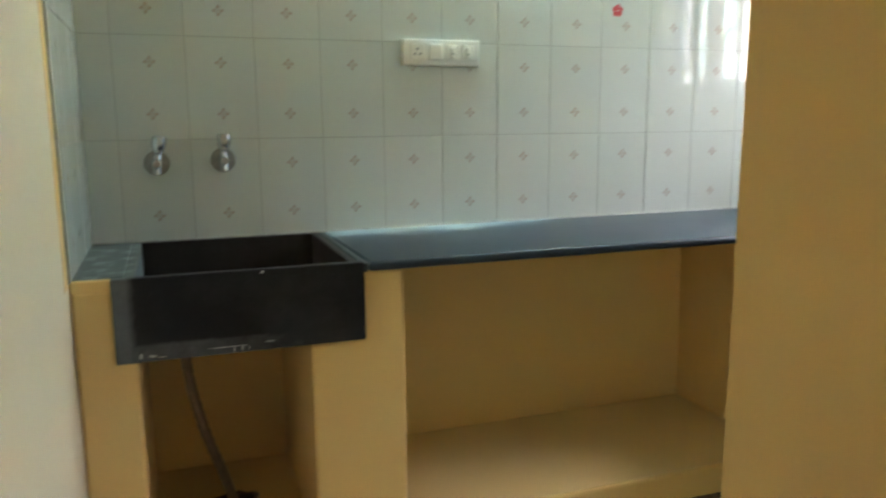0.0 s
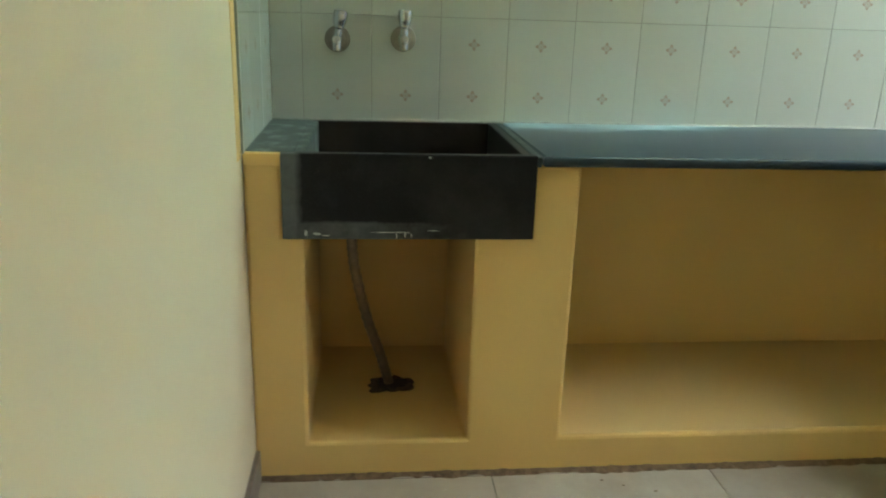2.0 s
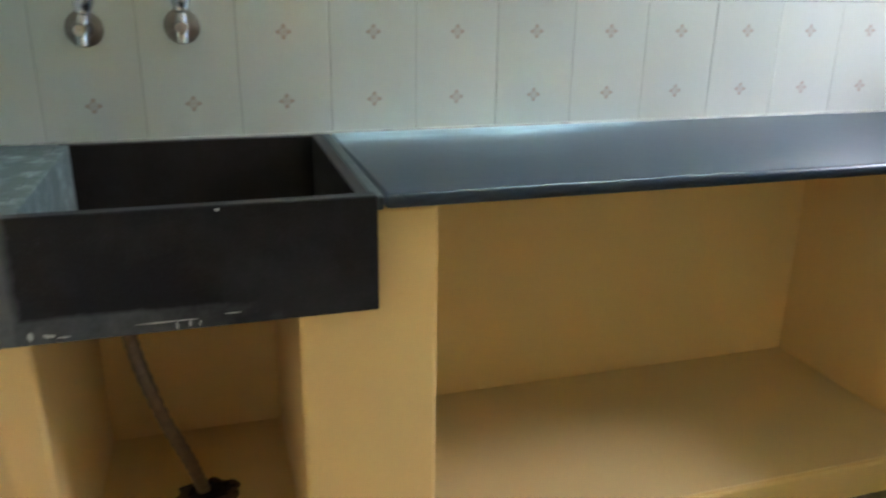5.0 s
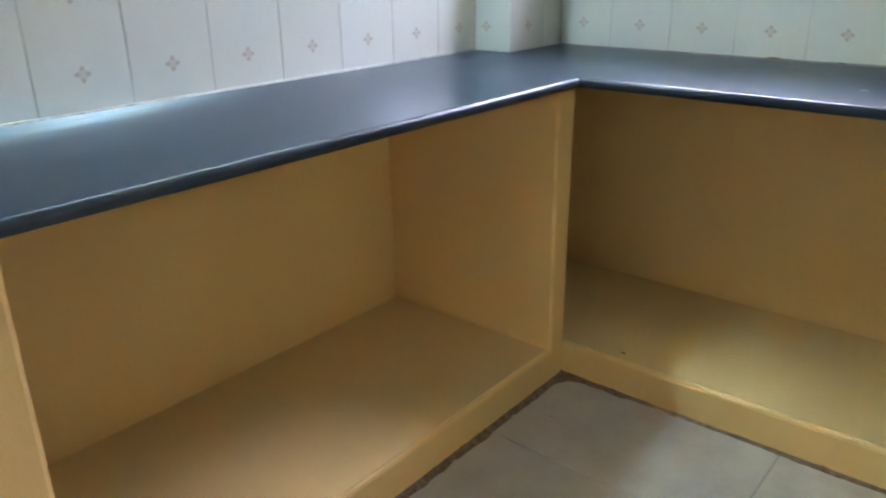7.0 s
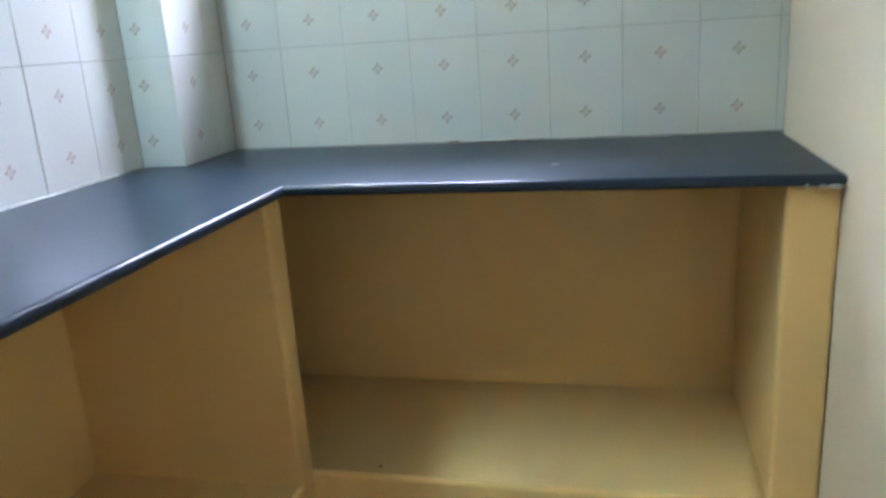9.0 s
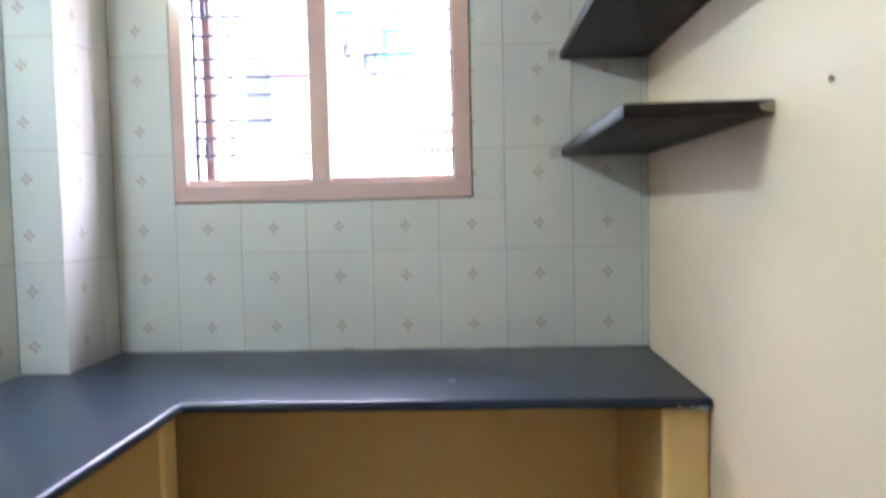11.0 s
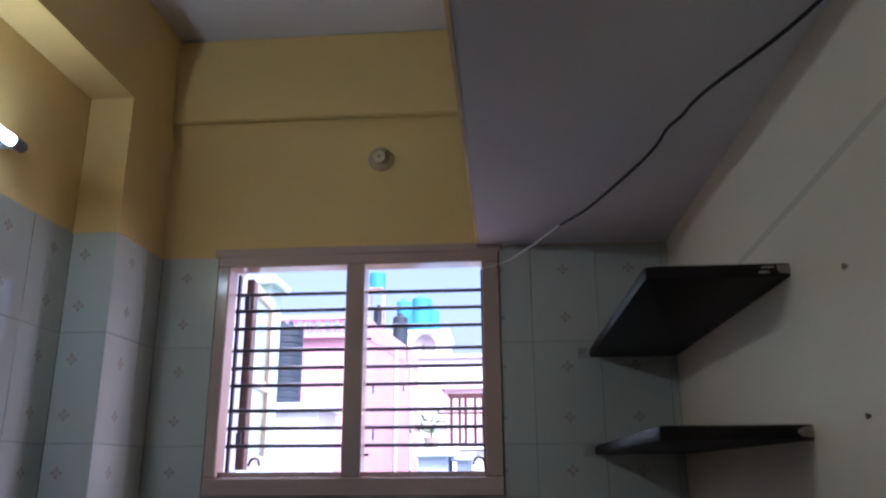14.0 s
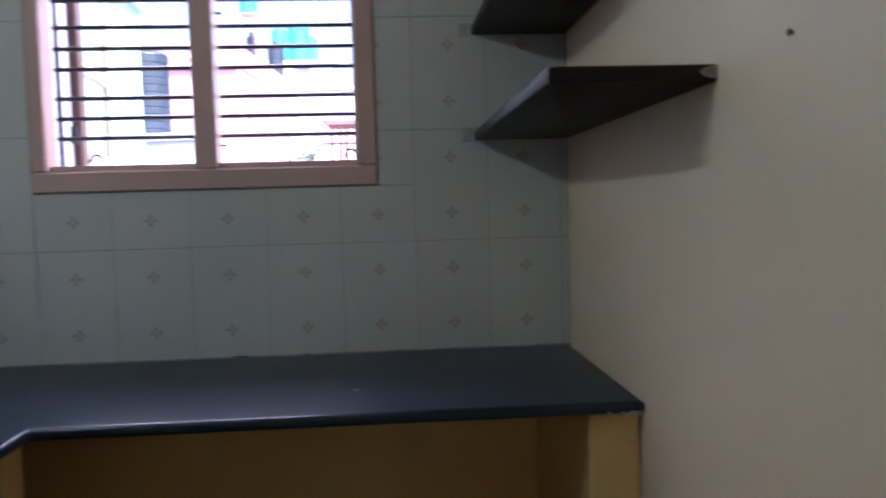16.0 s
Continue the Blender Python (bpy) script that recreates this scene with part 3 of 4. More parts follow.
def tap(x, z, lean):
    t = thing("stop_valve", (x, 0, z), "short chrome stop valve with an upright handle on the tiles", "tap", "valves over the sink")
    y = -0.001
    tilt = Matrix.Translation((x, 0, z)) @ Matrix.Rotation(radians(lean), 4, 'Y') @ Matrix.Translation((-x, 0, -z))
    part("flange", lathe([(0.0, 0.0), (0.037, 0.0), (0.037, -0.004), (0.034, -0.0065), (0.021, -0.0085), (0.020, -0.012), (0.0, -0.012)], 28, 'Y', (x, y, z)), BRASS, t, "dull browned wall flange", True)
    part("body", lathe([(0.0165, -0.010), (0.0155, -0.040), (0.0125, -0.044), (0.0105, -0.066), (0.0115, -0.070), (0.0115, -0.078), (0.006, -0.079), (0.0, -0.078)], 20, 'Y', (x, y, z)), CHROME, t, "", True)
    part("spout", lathe([(0.0125, -0.030), (0.0125, -0.004), (0.010, 0.0)], 18, 'Z', (x, y - 0.052, z)), CHROME, t, "", True)
    stem = lathe([(0.012, 0.0), (0.012, 0.024), (0.009, 0.028), (0.009, 0.036)], 18, 'Z', (x, y - 0.034, z))
    bmesh.ops.transform(stem, matrix=tilt, verts=stem.verts)
    part("stem", stem, CHROME, t, "", True)
    knob = lathe([(0.012, 0.0), (0.0155, 0.003), (0.0155, 0.010), (0.0185, 0.016), (0.0205, 0.030), (0.0205, 0.043), (0.018, 0.049), (0.0, 0.051)], 24, 'Z', (x, y - 0.034, z + 0.030))
    bmesh.ops.transform(knob, matrix=tilt, verts=knob.verts)
    part("handle", knob, CHROME, t, "rounded chrome handle", True)
    return t


tap(0.192, C + 0.232, 9)
tap(0.381, C + 0.237, 3)


def switchboard():
    x0, x1, z0, z1 = 0.952, 1.218, C + 0.525, C + 0.609
    s = thing("switchboard", (0.5 * (x0 + x1), 0, z0), "white plastic switch and socket plate on the tiles", "switchboard")
    part("plate", box((x0, -0.016, z0), (x1, -0.0005, z1), 0.004, 2), PLASTIC, s)
    part("socket", box((x0 + 0.024, -0.0185, z0 + 0.016), (x0 + 0.074, -0.0155, z1 - 0.016), 0.002), PLASTIC, s)
    for i in range(3):
        a = 2 * math.pi * i / 3 + math.pi / 2
        part("pin_hole", lathe([(0.0, 0.0), (0.0045, 0.0), (0.0045, -0.0012), (0.0, -0.0012)], 10, 'Y', (x0 + 0.049 + 0.011 * math.cos(a), -0.018, z0 + 0.042 + 0.011 * math.sin(a))), PLASTIC_GREY, s)
    part("indicator", box((x0 + 0.088, -0.0225, z0 + 0.018), (x0 + 0.134, -0.0155, z1 - 0.014), 0.003), PLASTIC, s, "bright white blanking piece")
    for k in range(2):
        xx = x0 + 0.148 + k * 0.054
        sw = part("switch", box((xx, -0.0185, z0 + 0.016), (xx + 0.044, -0.0155, z1 - 0.016), 0.002), PLASTIC, s)
        rk = part("rocker", box((xx + 0.012, -0.0235, z0 + 0.024), (xx + 0.030, -0.018, z1 - 0.024), 0.003), PLASTIC, sw)
        rk.matrix_parent_inverse = Matrix.Identity(4)
        part("mark", box((xx + 0.017, -0.0242, z0 + 0.036), (xx + 0.025, -0.0233, z0 + 0.041)), PLASTIC_GREY, s)
    return s


switchboard()


def sticker(x, z):
    bm = bmesh.new()
    for k in range(5):
        a0 = 2 * math.pi * k / 5 + 0.3
        cx, cz = x + 0.013 * math.cos(a0), z + 0.013 * math.sin(a0)
        front = [bm.verts.new((cx + 0.0095 * math.cos(2 * math.pi * i / 10), -0.0012 - 0.0002 * k, cz + 0.0095 * math.sin(2 * math.pi * i / 10))) for i in range(10)]
        back = [bm.verts.new((v.co.x, 0.0, v.co.z)) for v in front]
        bm.faces.new(front)
        for i in range(10):
            bm.faces.new((front[i], back[i], back[(i + 1) % 10], front[(i + 1) % 10]))
    return single("flower_sticker", bm, RED, "small red flower sticker on the wall tiles", "sticker")


sticker(1.752, C + 0.727)

# ---- small marks on the worktop ----


def fleck(name, x, y, z, rx, ry, hgt, material, label, seed):
    """A flat uneven crumb lying on the stone."""
    r = random.Random(seed)
    bm = bmesh.new()
    k = 10
    low = [bm.verts.new((x + rx * math.cos(2 * math.pi * i / k) * r.uniform(0.7, 1.2), y + ry * math.sin(2 * math.pi * i / k) * r.uniform(0.7, 1.2), z - 0.0006)) for i in range(k)]
    top = [bm.verts.new((x + (v.co.x - x) * 0.7, y + (v.co.y - y) * 0.7, z + hgt)) for v in low]
    bm.faces.new(top)
    for i in range(k):
        bm.faces.new((low[i], low[(i + 1) % k], top[(i + 1) % k], top[i]))
    bmesh.ops.recalc_face_normals(bm, faces=bm.faces)
    return single(name, bm, material, label, "crumb")


fleck("cement_crumb", 2.343, -1.169, C, 0.005, 0.010, 0.002, CHALK, "small white cement crumb on the granite worktop", 1)
for _k, (_x, _y) in enumerate(((0.897, -0.597), (0.948, -0.624), (1.024, -0.653), (1.971, -0.641))):
    fleck("residue_speck", _x, _y, 0.0, 0.0055 - 0.001 * (_k % 2), 0.0022, 0.0015, DIRT, "small brown mortar crumb on the floor tiles", 50 + _k)
fleck("residue_speck", 2.223, -0.713, NZ + 0.0026, 0.004, 0.009, 0.002, DIRT, "dark mortar crumb on the niche floor", 61)
# raised dark bit added in place of a small dark gap in the joint
fleck("residue_speck", 2.762, -0.842, C, 0.005, 0.022, 0.006, DIRT, "small dark bit at the foot of the tiles", 2)
fleck("residue_speck", 2.765, -1.02, C, 0.003, 0.012, 0.004, DIRT, "small dark bit at the foot of the tiles", 3)
for _k, (_x, _y, _w) in enumerate(((2.1525, -1.722, 0.014), (2.1535, -1.70, 0.007), (2.153, -1.672, 0.005))):
    _bm = bmesh.new()
    _r = random.Random(30 + _k)
    _ring = [(_y + _w * math.cos(2 * math.pi * i / 8) * _r.uniform(0.6, 1.2), C - T + 0.002 + 0.006 * math.sin(2 * math.pi * i / 8) * _r.uniform(0.6, 1.2)) for i in range(8)]
    _f = [_bm.verts.new((_x - 0.0015, a, b)) for a, b in _ring]
    _q = [_bm.verts.new((_x + 0.012, a, b)) for a, b in _ring]
    _bm.faces.new(_f)
    for i in range(8):
        _bm.faces.new((_f[i], _q[i], _q[(i + 1) % 8], _f[(i + 1) % 8]))
    part("edge_chip", _bm, LINE, worktop, "pale chipped spot on the slab's edge")

# ---- tube lamp ----


def tube_lamp():
    y, z, x1 = -0.055, C + 1.301, 2.086
    x0 = x1 - 1.16
    t = thing("tube_lamp", (0.5 * (x0 + x1), 0.007, z), "lit fluorescent tube lamp on the yellow wall", "lamp")
    part("batten", box((x0 + 0.02, -0.032, z - 0.018), (x1 - 0.02, 0.0068, z + 0.018), 0.004, 2), PLASTIC, t, "white steel batten")
    part("tube", lathe([(0.0, 0.0), (0.0125, 0.0), (0.0138, 0.004), (0.0138, x1 - x0 - 0.004), (0.0125, x1 - x0), (0.0, x1 - x0)], 20, 'X', (x0, y, z)), TUBE, t, "glowing white glass tube", True)
    for xa, s in ((x0, -1), (x1, 1)):
        part("end_cap", lathe([(0.0148, -0.012 * s), (0.0155, 0.004 * s), (0.0155, 0.03 * s), (0.012, 0.036 * s), (0.0, 0.037 * s)], 20, 'X', (xa, y, z)), PLASTIC_GREY, t, "grey end cap", True)
        part("holder", boxes(((xa + 0.010 * s - 0.009, y + 0.014, z - 0.010), (xa + 0.010 * s + 0.009, 0.0068, z + 0.010)), bevel=0.003), PLASTIC_GREY, t)
    return t


tube_lamp()

# ---- stone shelves ----


def shelf(z, x0, label, chips):
    s = thing("stone_shelf", (2.3, -1.62, z - 0.024), label, "shelf", "corner shelves")
    y0, y1 = -1.490, -W - 0.003
    out = [(L + 0.003, y0), (x0 + 0.016, y0), (x0 + 0.005, y0 - 0.004), (x0, y0 - 0.016), (x0, y1), (L + 0.003, y1)]
    part("slab", slab(out, z - 0.026, z, 0.005, 2), GRANITE_RAW, s, smooth=True)
    r = random.Random(int(z * 100))
    for k in range(chips):
        yy, zz, w, h = ((y1 + 0.012, z - 0.012, 0.016, 0.011), (y1 + 0.040, z - 0.008, 0.013, 0.0028), (y1 + 0.048, z - 0.017, 0.012, 0.0025))[k]
        ring = [(yy + w * math.cos(2 * math.pi * i / 9) * r.uniform(0.6, 1.2), zz + h * math.sin(2 * math.pi * i / 9) * r.uniform(0.6, 1.2)) for i in range(9)]
        bm = bmesh.new()
        front = [bm.verts.new((x0 - 0.0012 - 0.0003 * k, a, b)) for a, b in ring]
        back = [bm.verts.new((x0 + 0.001, a, b)) for a, b in ring]
        bm.faces.new(front)
        for i in range(9):
            bm.faces.new((front[i], back[i], back[(i + 1) % 9], front[(i + 1) % 9]))
        part("cement_chip", bm, CEMENT, s, "light cement smeared on the slab's end")
    part("cement_patch", boxes(((L - 0.0018, y0 + 0.002, z - 0.03), (L + 0.002, y0 + 0.034, z + 0.004))), LINE, s, "square cement patch beside the slab")
    return s


shelf(C + 0.594, 1.812, "black granite wall shelf with a chipped end, the lower one", 1)
shelf(C + 0.876, 1.818, "black granite wall shelf with cement on its end, the upper one", 3)

for zz in (0.81, 0.592):
    n = thing("wall_nail", (1.60, -W, C + zz), "small rusty nail stub in the cream wall", "nail", "nails in the cream wall")
    part("shank", lathe([(0.0022, -0.004), (0.0022, 0.005)], 8, 'Y', (1.60, -W, C + zz)), NAIL, n)
    part("head", lathe([(0.0, 0.0), (0.0045, 0.0), (0.0045, 0.002), (0.0, 0.003)], 10, 'Y', (1.60, -W + 0.004, C + zz)), NAIL, n)

# chased and refilled line in the plaster
_seam = sweep([(2.10, -W, C + 0.949), (1.75, -W, C + 0.967), (1.486, -W, C + 0.983), (1.1, -W, C + 1.005)], 0.0075, 8)
for _v in _seam.verts:
    _v.co.y = -W + (_v.co.y + W) * 0.10
single("plaster_seam", _seam, CREAM_DARK, "faint refilled plaster seam across the cream wall", "plaster seam")

# ---- lamp holder on the window wall ----
hx, hy, hz = L + 0.006, -0.845, C + 1.517
lh = thing("lamp_holder", (hx, hy, hz), "cream plastic ceiling-rose cap on the yellow wall", "lamp holder")
part("base", lathe([(0.0, 0.0), (0.042, 0.0), (0.040, -0.010), (0.030, -0.018), (0.0, -0.018)], 24, 'X', (hx, hy, hz)), CREAM_PLASTIC, lh, "", True)
part("socket", lathe([(0.025, -0.016), (0.0245, -0.034), (0.021, -0.038), (0.0, -0.0385)], 24, 'X', (hx - 0.002, hy, hz - 0.004)), CREAM_PLASTIC, lh, "", True)
part("contact", lathe([(0.0, -0.0383), (0.0042, -0.0383), (0.0042, -0.0395), (0.0, -0.0395)], 8, 'X', (hx - 0.002, hy, hz - 0.004)), HOLE, lh)

# ---- cable under the loft ----
cb = thing("loose_cable", (1.9, -1.55, C + 1.18), "loose black cable slung under the loft slab", "cable")
part("sheath", sweep([(1.0, -1.735, C + 1.19), (1.43, -1.716, C + 1.178), (1.737, -1.610, C + 1.178), (1.827, -1.588, C + 1.176), (1.872, -1.568, C + 1.170), (1.968, -1.566, C + 1.178), (2.064, -1.549, C + 1.180),
                      (2.23, -1.506, C + 1.182), (2.393, -1.457, C + 1.184), (2.50, -1.40, C + 1.182)], 0.0037, 8), BLACK_RUBBER, cb, smooth=True)
part("wire", sweep([(2.49, -1.405, C + 1.182), (2.60, -1.35, C + 1.172), (2.70, -1.28, C + 1.152), (2.745, -1.22, C + 1.138), (2.758, -1.17, C + 1.13)], 0.0023, 8), WHITE_WIRE, cb, "thin white inner wire", True)

# ---- window ----


def casement(w, hy, ey):
    """A glazed leaf with two panes, swung open outwards on its hinges."""
    x0, z0, z1 = OUT + 0.006, C + 0.532, C + 1.176
    wide = 0.385
    turn = Matrix.Translation((x0, hy, 0)) @ Matrix.Rotation(math.atan2(ey - hy, wide), 4, 'Z')
    s = 1 if ey > hy else -1

    def bar(name, a, b, lo, hi, material, label=""):
        bm = box((a, -0.015, lo), (b, 0.015, hi), 0.003) if material is not CLEAR else box((a, -0.002, lo), (b, 0.002, hi))
        bmesh.ops.transform(bm, matrix=turn, verts=bm.verts)
        return part(name, bm, material, leaf, label)

    bm = box((0.0, -0.017, z0), (0.062, 0.017, z1), 0.004)
    bmesh.ops.transform(bm, matrix=turn, verts=bm.verts)
    leaf = part("casement", bm, WOOD, w, "brown wooden casement leaf with two panes, swung open outwards")
    bar("stile", wide - 0.045, wide, z0, z1, LEAF_PAINT, "pale painted outer stile")
    for lo, hi in ((z0, z0 + 0.05), (C + 0.815, C + 0.85), (z1 - 0.04, z1)):
        bar("rail", 0.0622, wide - 0.0452, lo, hi, LEAF_PAINT)
    for lo, hi in ((z0 + 0.0503, C + 0.8147), (C + 0.8503, z1 - 0.0403)):
        bar("pane", 0.0623, wide - 0.0453, lo, hi, CLEAR, "pale frosted glass pane").visible_shadow = False
    for zz in (0.60, 1.06):
        part("hinge", box((OUT - 0.012, hy - 0.008, C + zz), (OUT + 0.006, hy + 0.008, C + zz + 0.05)), STEEL, leaf)
    part("hook", sweep([(OUT + 0.02, hy - 0.03 * s, C + 0.545), (OUT + 0.02, hy - 0.04 * s, C + 0.565), (OUT + 0.015, hy - 0.06 * s, C + 0.567), (OUT + 0.015, hy - 0.07 * s, C + 0.545)], 0.004, 6), STEEL, leaf)


def window():
    w = thing("window_1", (L, -0.784, C + 0.45), "pinkish painted wooden window frame with iron bars, shutters open", "window", kind="structure")
    y0, y1, z0, z1 = -0.326, -1.226, C + 0.454, C + 1.205
    py = (-0.369, -0.744, -0.803, -1.166)
    pz = (C + 0.521, C + 1.152)
    f = part("frame", boxes(((L - 0.007, y1, z0), (L + 0.07, y0, pz[0] - 0.012)), ((L - 0.007, y1, pz[1] + 0.004), (L + 0.07, y0, z1)),
                            ((L - 0.007, py[0] + 0.004, pz[0] - 0.0125), (L + 0.07, y0, pz[1] + 0.0045)), ((L - 0.007, y1, pz[0] - 0.0125), (L + 0.07, py[3] - 0.006, pz[1] + 0.0045)), bevel=0.004), PINKISH, w)
    part("architrave", boxes(((L - 0.011, y1 - 0.010, z1 - 0.016), (L + 0.0, y0 + 0.012, z1 + 0.012)), bevel=0.004), PINKISH, w)
    part("mullion", box((L - 0.006, py[2], pz[0] - 0.013), (L + 0.068, py[1], pz[1] + 0.005), 0.005, 2), PINKISH, w)
    part("rebate", boxes(((L + 0.02, py[1] - 0.001, pz[0] - 0.0115), (L + 0.1, py[0] + 0.0045, pz[0] + 0.004)), ((L + 0.02, py[3] - 0.0065, pz[0] - 0.0115), (L + 0.1, py[2] + 0.001, pz[0] + 0.004))), PINKISH, w)
    for a, b in ((py[0], py[1]), (py[2], py[3])):
        for z in (1.087, 1.032, 0.974, 0.902, 0.845, 0.790, 0.711, 0.657, 0.603):
            part("bar", lathe([(0.0062, 0.0), (0.0062, a - b + 0.02)], 8, 'Y', (L + 0.09, b - 0.01, C + z)), STEEL, w)
    for yy in (py[0] + 0.001, py[3] - 0.003):
        part("bar_stile", box((L + 0.082, yy - 0.004, pz[0]), (L + 0.098, yy + 0.004, pz[1])), STEEL, w)
    for yy in (py[1] + 0.006, py[2] - 0.006):
        for zp in (0.93, 0.574):
            part("latch_pin", lathe([(0.0035, -0.008), (0.0035, 0.008)], 8, 'Y', (L + 0.062, yy, C + zp)), STEEL, w)
    part("sill", box((OUT - 0.12, -1.26, C + 0.44), (OUT + 0.05, -0.30, WZ0 + 0.008), 0.004), WHITE_WALL, w)
    for hy, ey in ((-0.357, -0.318), (-1.196, -1.237)):
        casement(w, hy, ey)
    return w


window()

# ---- outside ----
setting("ground", box((-60, -80, -3.6), (400, 80, -3.2)), EARTH, "dusty ground between the houses")


def house(name, lo, hi, material, label):
    """A plain flat-roofed block with a projecting roof slab."""
    h = thing(name, (0.5 * (lo[0] + hi[0]), 0.5 * (lo[1] + hi[1]), lo[2]), label, "house")
    part("wall", box(lo, hi, 0.02), material, h)
    part("roof", box((lo[0] - 0.12, lo[1] - 0.12, hi[2] - 0.10), (hi[0] + 0.12, hi[1] + 0.12, hi[2] + 0.04), 0.01), material, h)
    return h


def tank(at, r, h, material, label):
    t = thing("water_tank", at, label, "water tank", "roof water tanks")
    n = 11
    prof = [(0.0, 0.0), (r * 0.98, 0.0)]
    for i in range(n):
        z = h * 0.88 * (i + 0.12) / n
        prof += [(r, z), (r, z + h * 0.058), (r * 0.968, z + h * 0.062), (r * 0.968, z + h * 0.074)]
    prof += [(r, h * 0.885), (r * 0.97, h * 0.905), (r * 0.42, h * 0.96), (r * 0.40, h * 0.96)]
    part("body", lathe(prof + [(0.0, h * 0.96)], 32, 'Z', at), material, t)
    part("lid", lathe([(r * 0.42, h * 0.955), (r * 0.44, h * 0.965), (r * 0.38, h), (0.0, h)], 20, 'Z', at), material, t, "", True)
    return t


Z = C
def pink_house():
    """A plastered house whose side wall runs away from its near corner, with a balustrade along the front of its flat roof."""
    x0, yc, x1, y1, top, deck = 24.00, 3.12, 32.46, 2.38, Z + 5.39, Z + 4.76
    h = thing("pink_house", (x0 + 4, yc + 4, -3.2), "pink plastered house with a balustraded flat roof", "house")
    part("wall", slab([(x0, yc), (x0, yc + 9), (x1, yc + 9), (x1, y1)], -3.2, deck - 0.12), PINK_WALL, h)
    part("roof", slab([(x0 - 0.18, yc - 0.02), (x0 - 0.18, yc + 9), (x1, yc + 9), (x1, y1 - 0.02)], deck - 0.118, deck, 0.02, 1), PINK_WALL, h)
    part("side_parapet", slab([(x0 + 0.05, yc + 0.004), (x0 + 0.05, yc + 0.25), (x1, y1 + 0.25), (x1, y1 + 0.004)], deck + 0.002, top, 0.03, 1), PINK_WALL, h)
    part("corner_post", box((x0 - 0.02, yc - 0.01, deck + 0.002), (x0 + 0.28, yc + 0.62, top + 0.03), 0.02), PINK_WALL, h)
    part("handrail", box((x0 - 0.03, yc + 0.622, top - 0.14), (x0 + 0.22, yc + 9, top), 0.02), PINK_WALL, h)
    for i in range(26):
        part("baluster", lathe([(0.085, 0.0), (0.06, 0.06), (0.10, (top - deck) * 0.32), (0.055, (top - deck) * 0.6), (0.085, top - deck - 0.139)], 8, 'Z', (x0 + 0.1, yc + 0.80 + 0.30 * i, deck + 0.001)), PINK_WALL, h)
    along = Vector((x1 - x0, y1 - yc, 0)).normalized()
    side = along.cross(Vector((0, 0, 1)))
    for d, w, lo, hi, m, nm, lb in ((4.0, 0.07, -3.2, top - 0.25, PIPE, "drain_pipe", "pale green rain pipe"), (6.6, 0.05, -3.2, deck, PIPE, "drain_pipe", "pale green rain pipe")):
        p = Vector((x0, yc, 0)) + along * d + side * 0.09
        part(nm, sweep([(p.x, p.y, lo), (p.x, p.y, 0.5 * (lo + hi)), (p.x, p.y, hi)], w, 8), m, h, lb, True)
    for d, z in ((1.1, deck - 1.75), (1.2, deck - 3.2), (5.6, deck - 1.2)):
        p = Vector((x0, yc, z)) + along * d + side * 0.01
        part("vent", box((p.x - 0.08, p.y - 0.03, z), (p.x + 0.08, p.y + 0.03, z + 0.32), 0.01), WINDOW_DARK, h, "small dark vent slit")
    part("window", box((x0 - 0.06, yc + 2.4, Z - 2.6), (x0 + 0.02, yc + 4.2, Z - 0.9), 0.02), WHITE_WALL, h)
    part("window_glass", box((x0 - 0.075, yc + 2.55, Z - 2.45), (x0 - 0.055, yc + 4.05, Z - 1.05)), WINDOW_DARK, h)
    return h


pink_house()
house("white_house", (33.46, -5.34, -3.2), (40.46, 4.60, Z + 5.45), WHITE_WALL, "white plastered house with a flat roof")
house("tank_platform", (34.76, 1.34, Z + 5.50), (38.16, 4.20, Z + 6.80), WHITE_WALL, "white plastered tank room on the white roof")
tank((35.40, 2.55, Z + 6.84), 0.47, 1.74, BLUE_TANK, "bright blue ribbed plastic water tank on the white tank room")
tank((36.56, 3.54, Z + 6.84), 0.36, 1.88, BLUE_TANK, "blue ribbed water tank standing close beside another")
tank((37.46, 2.17, Z + 6.84), 0.28, 1.60, BLUE_TANK, "blue water tank half hidden behind the others")
tank((29.46, 3.68, Z + 7.54), 0.32, 0.68, BLUE_TANK, "blue plastic water tank on a steel stand")
tank((30.26, 2.86, Z + 4.76), 0.30, 1.94, BLACK_TANK, "dark grey ribbed tank on the pink roof")
tank((30.26, 3.74, Z + 4.76), 0.20, 2.30, BLACK_TANK, "small dark tank on the pink roof")
# made-up block; its pale green stands in for the open casement's panes
house("green_backdrop", (12.7, 2.66, -3.2), (13.4, 11.0, Z + 3.70), CYAN_WALL, "made-up pale green block beyond the open casement")
house("white_block", (16.50, 2.68, -3.2), (18.10, 5.21, Z + 1.93), WHITE_WALL, "low white plastered block carrying black tanks")
tank((17.30, 3.71, Z + 1.97), 0.41, 1.90, BLACK_TANK, "black ribbed plastic water tank on a white block")
tank((18.20, 4.12, Z + 1.97), 0.22, 1.97, BLACK_TANK, "narrower grey-black ribbed tank behind another")
house("pale_pink_house", (26.00, -5.22, -3.2), (29.00, 0.78, Z + 3.31), PALE_PINK, "pale pink plastered low house")

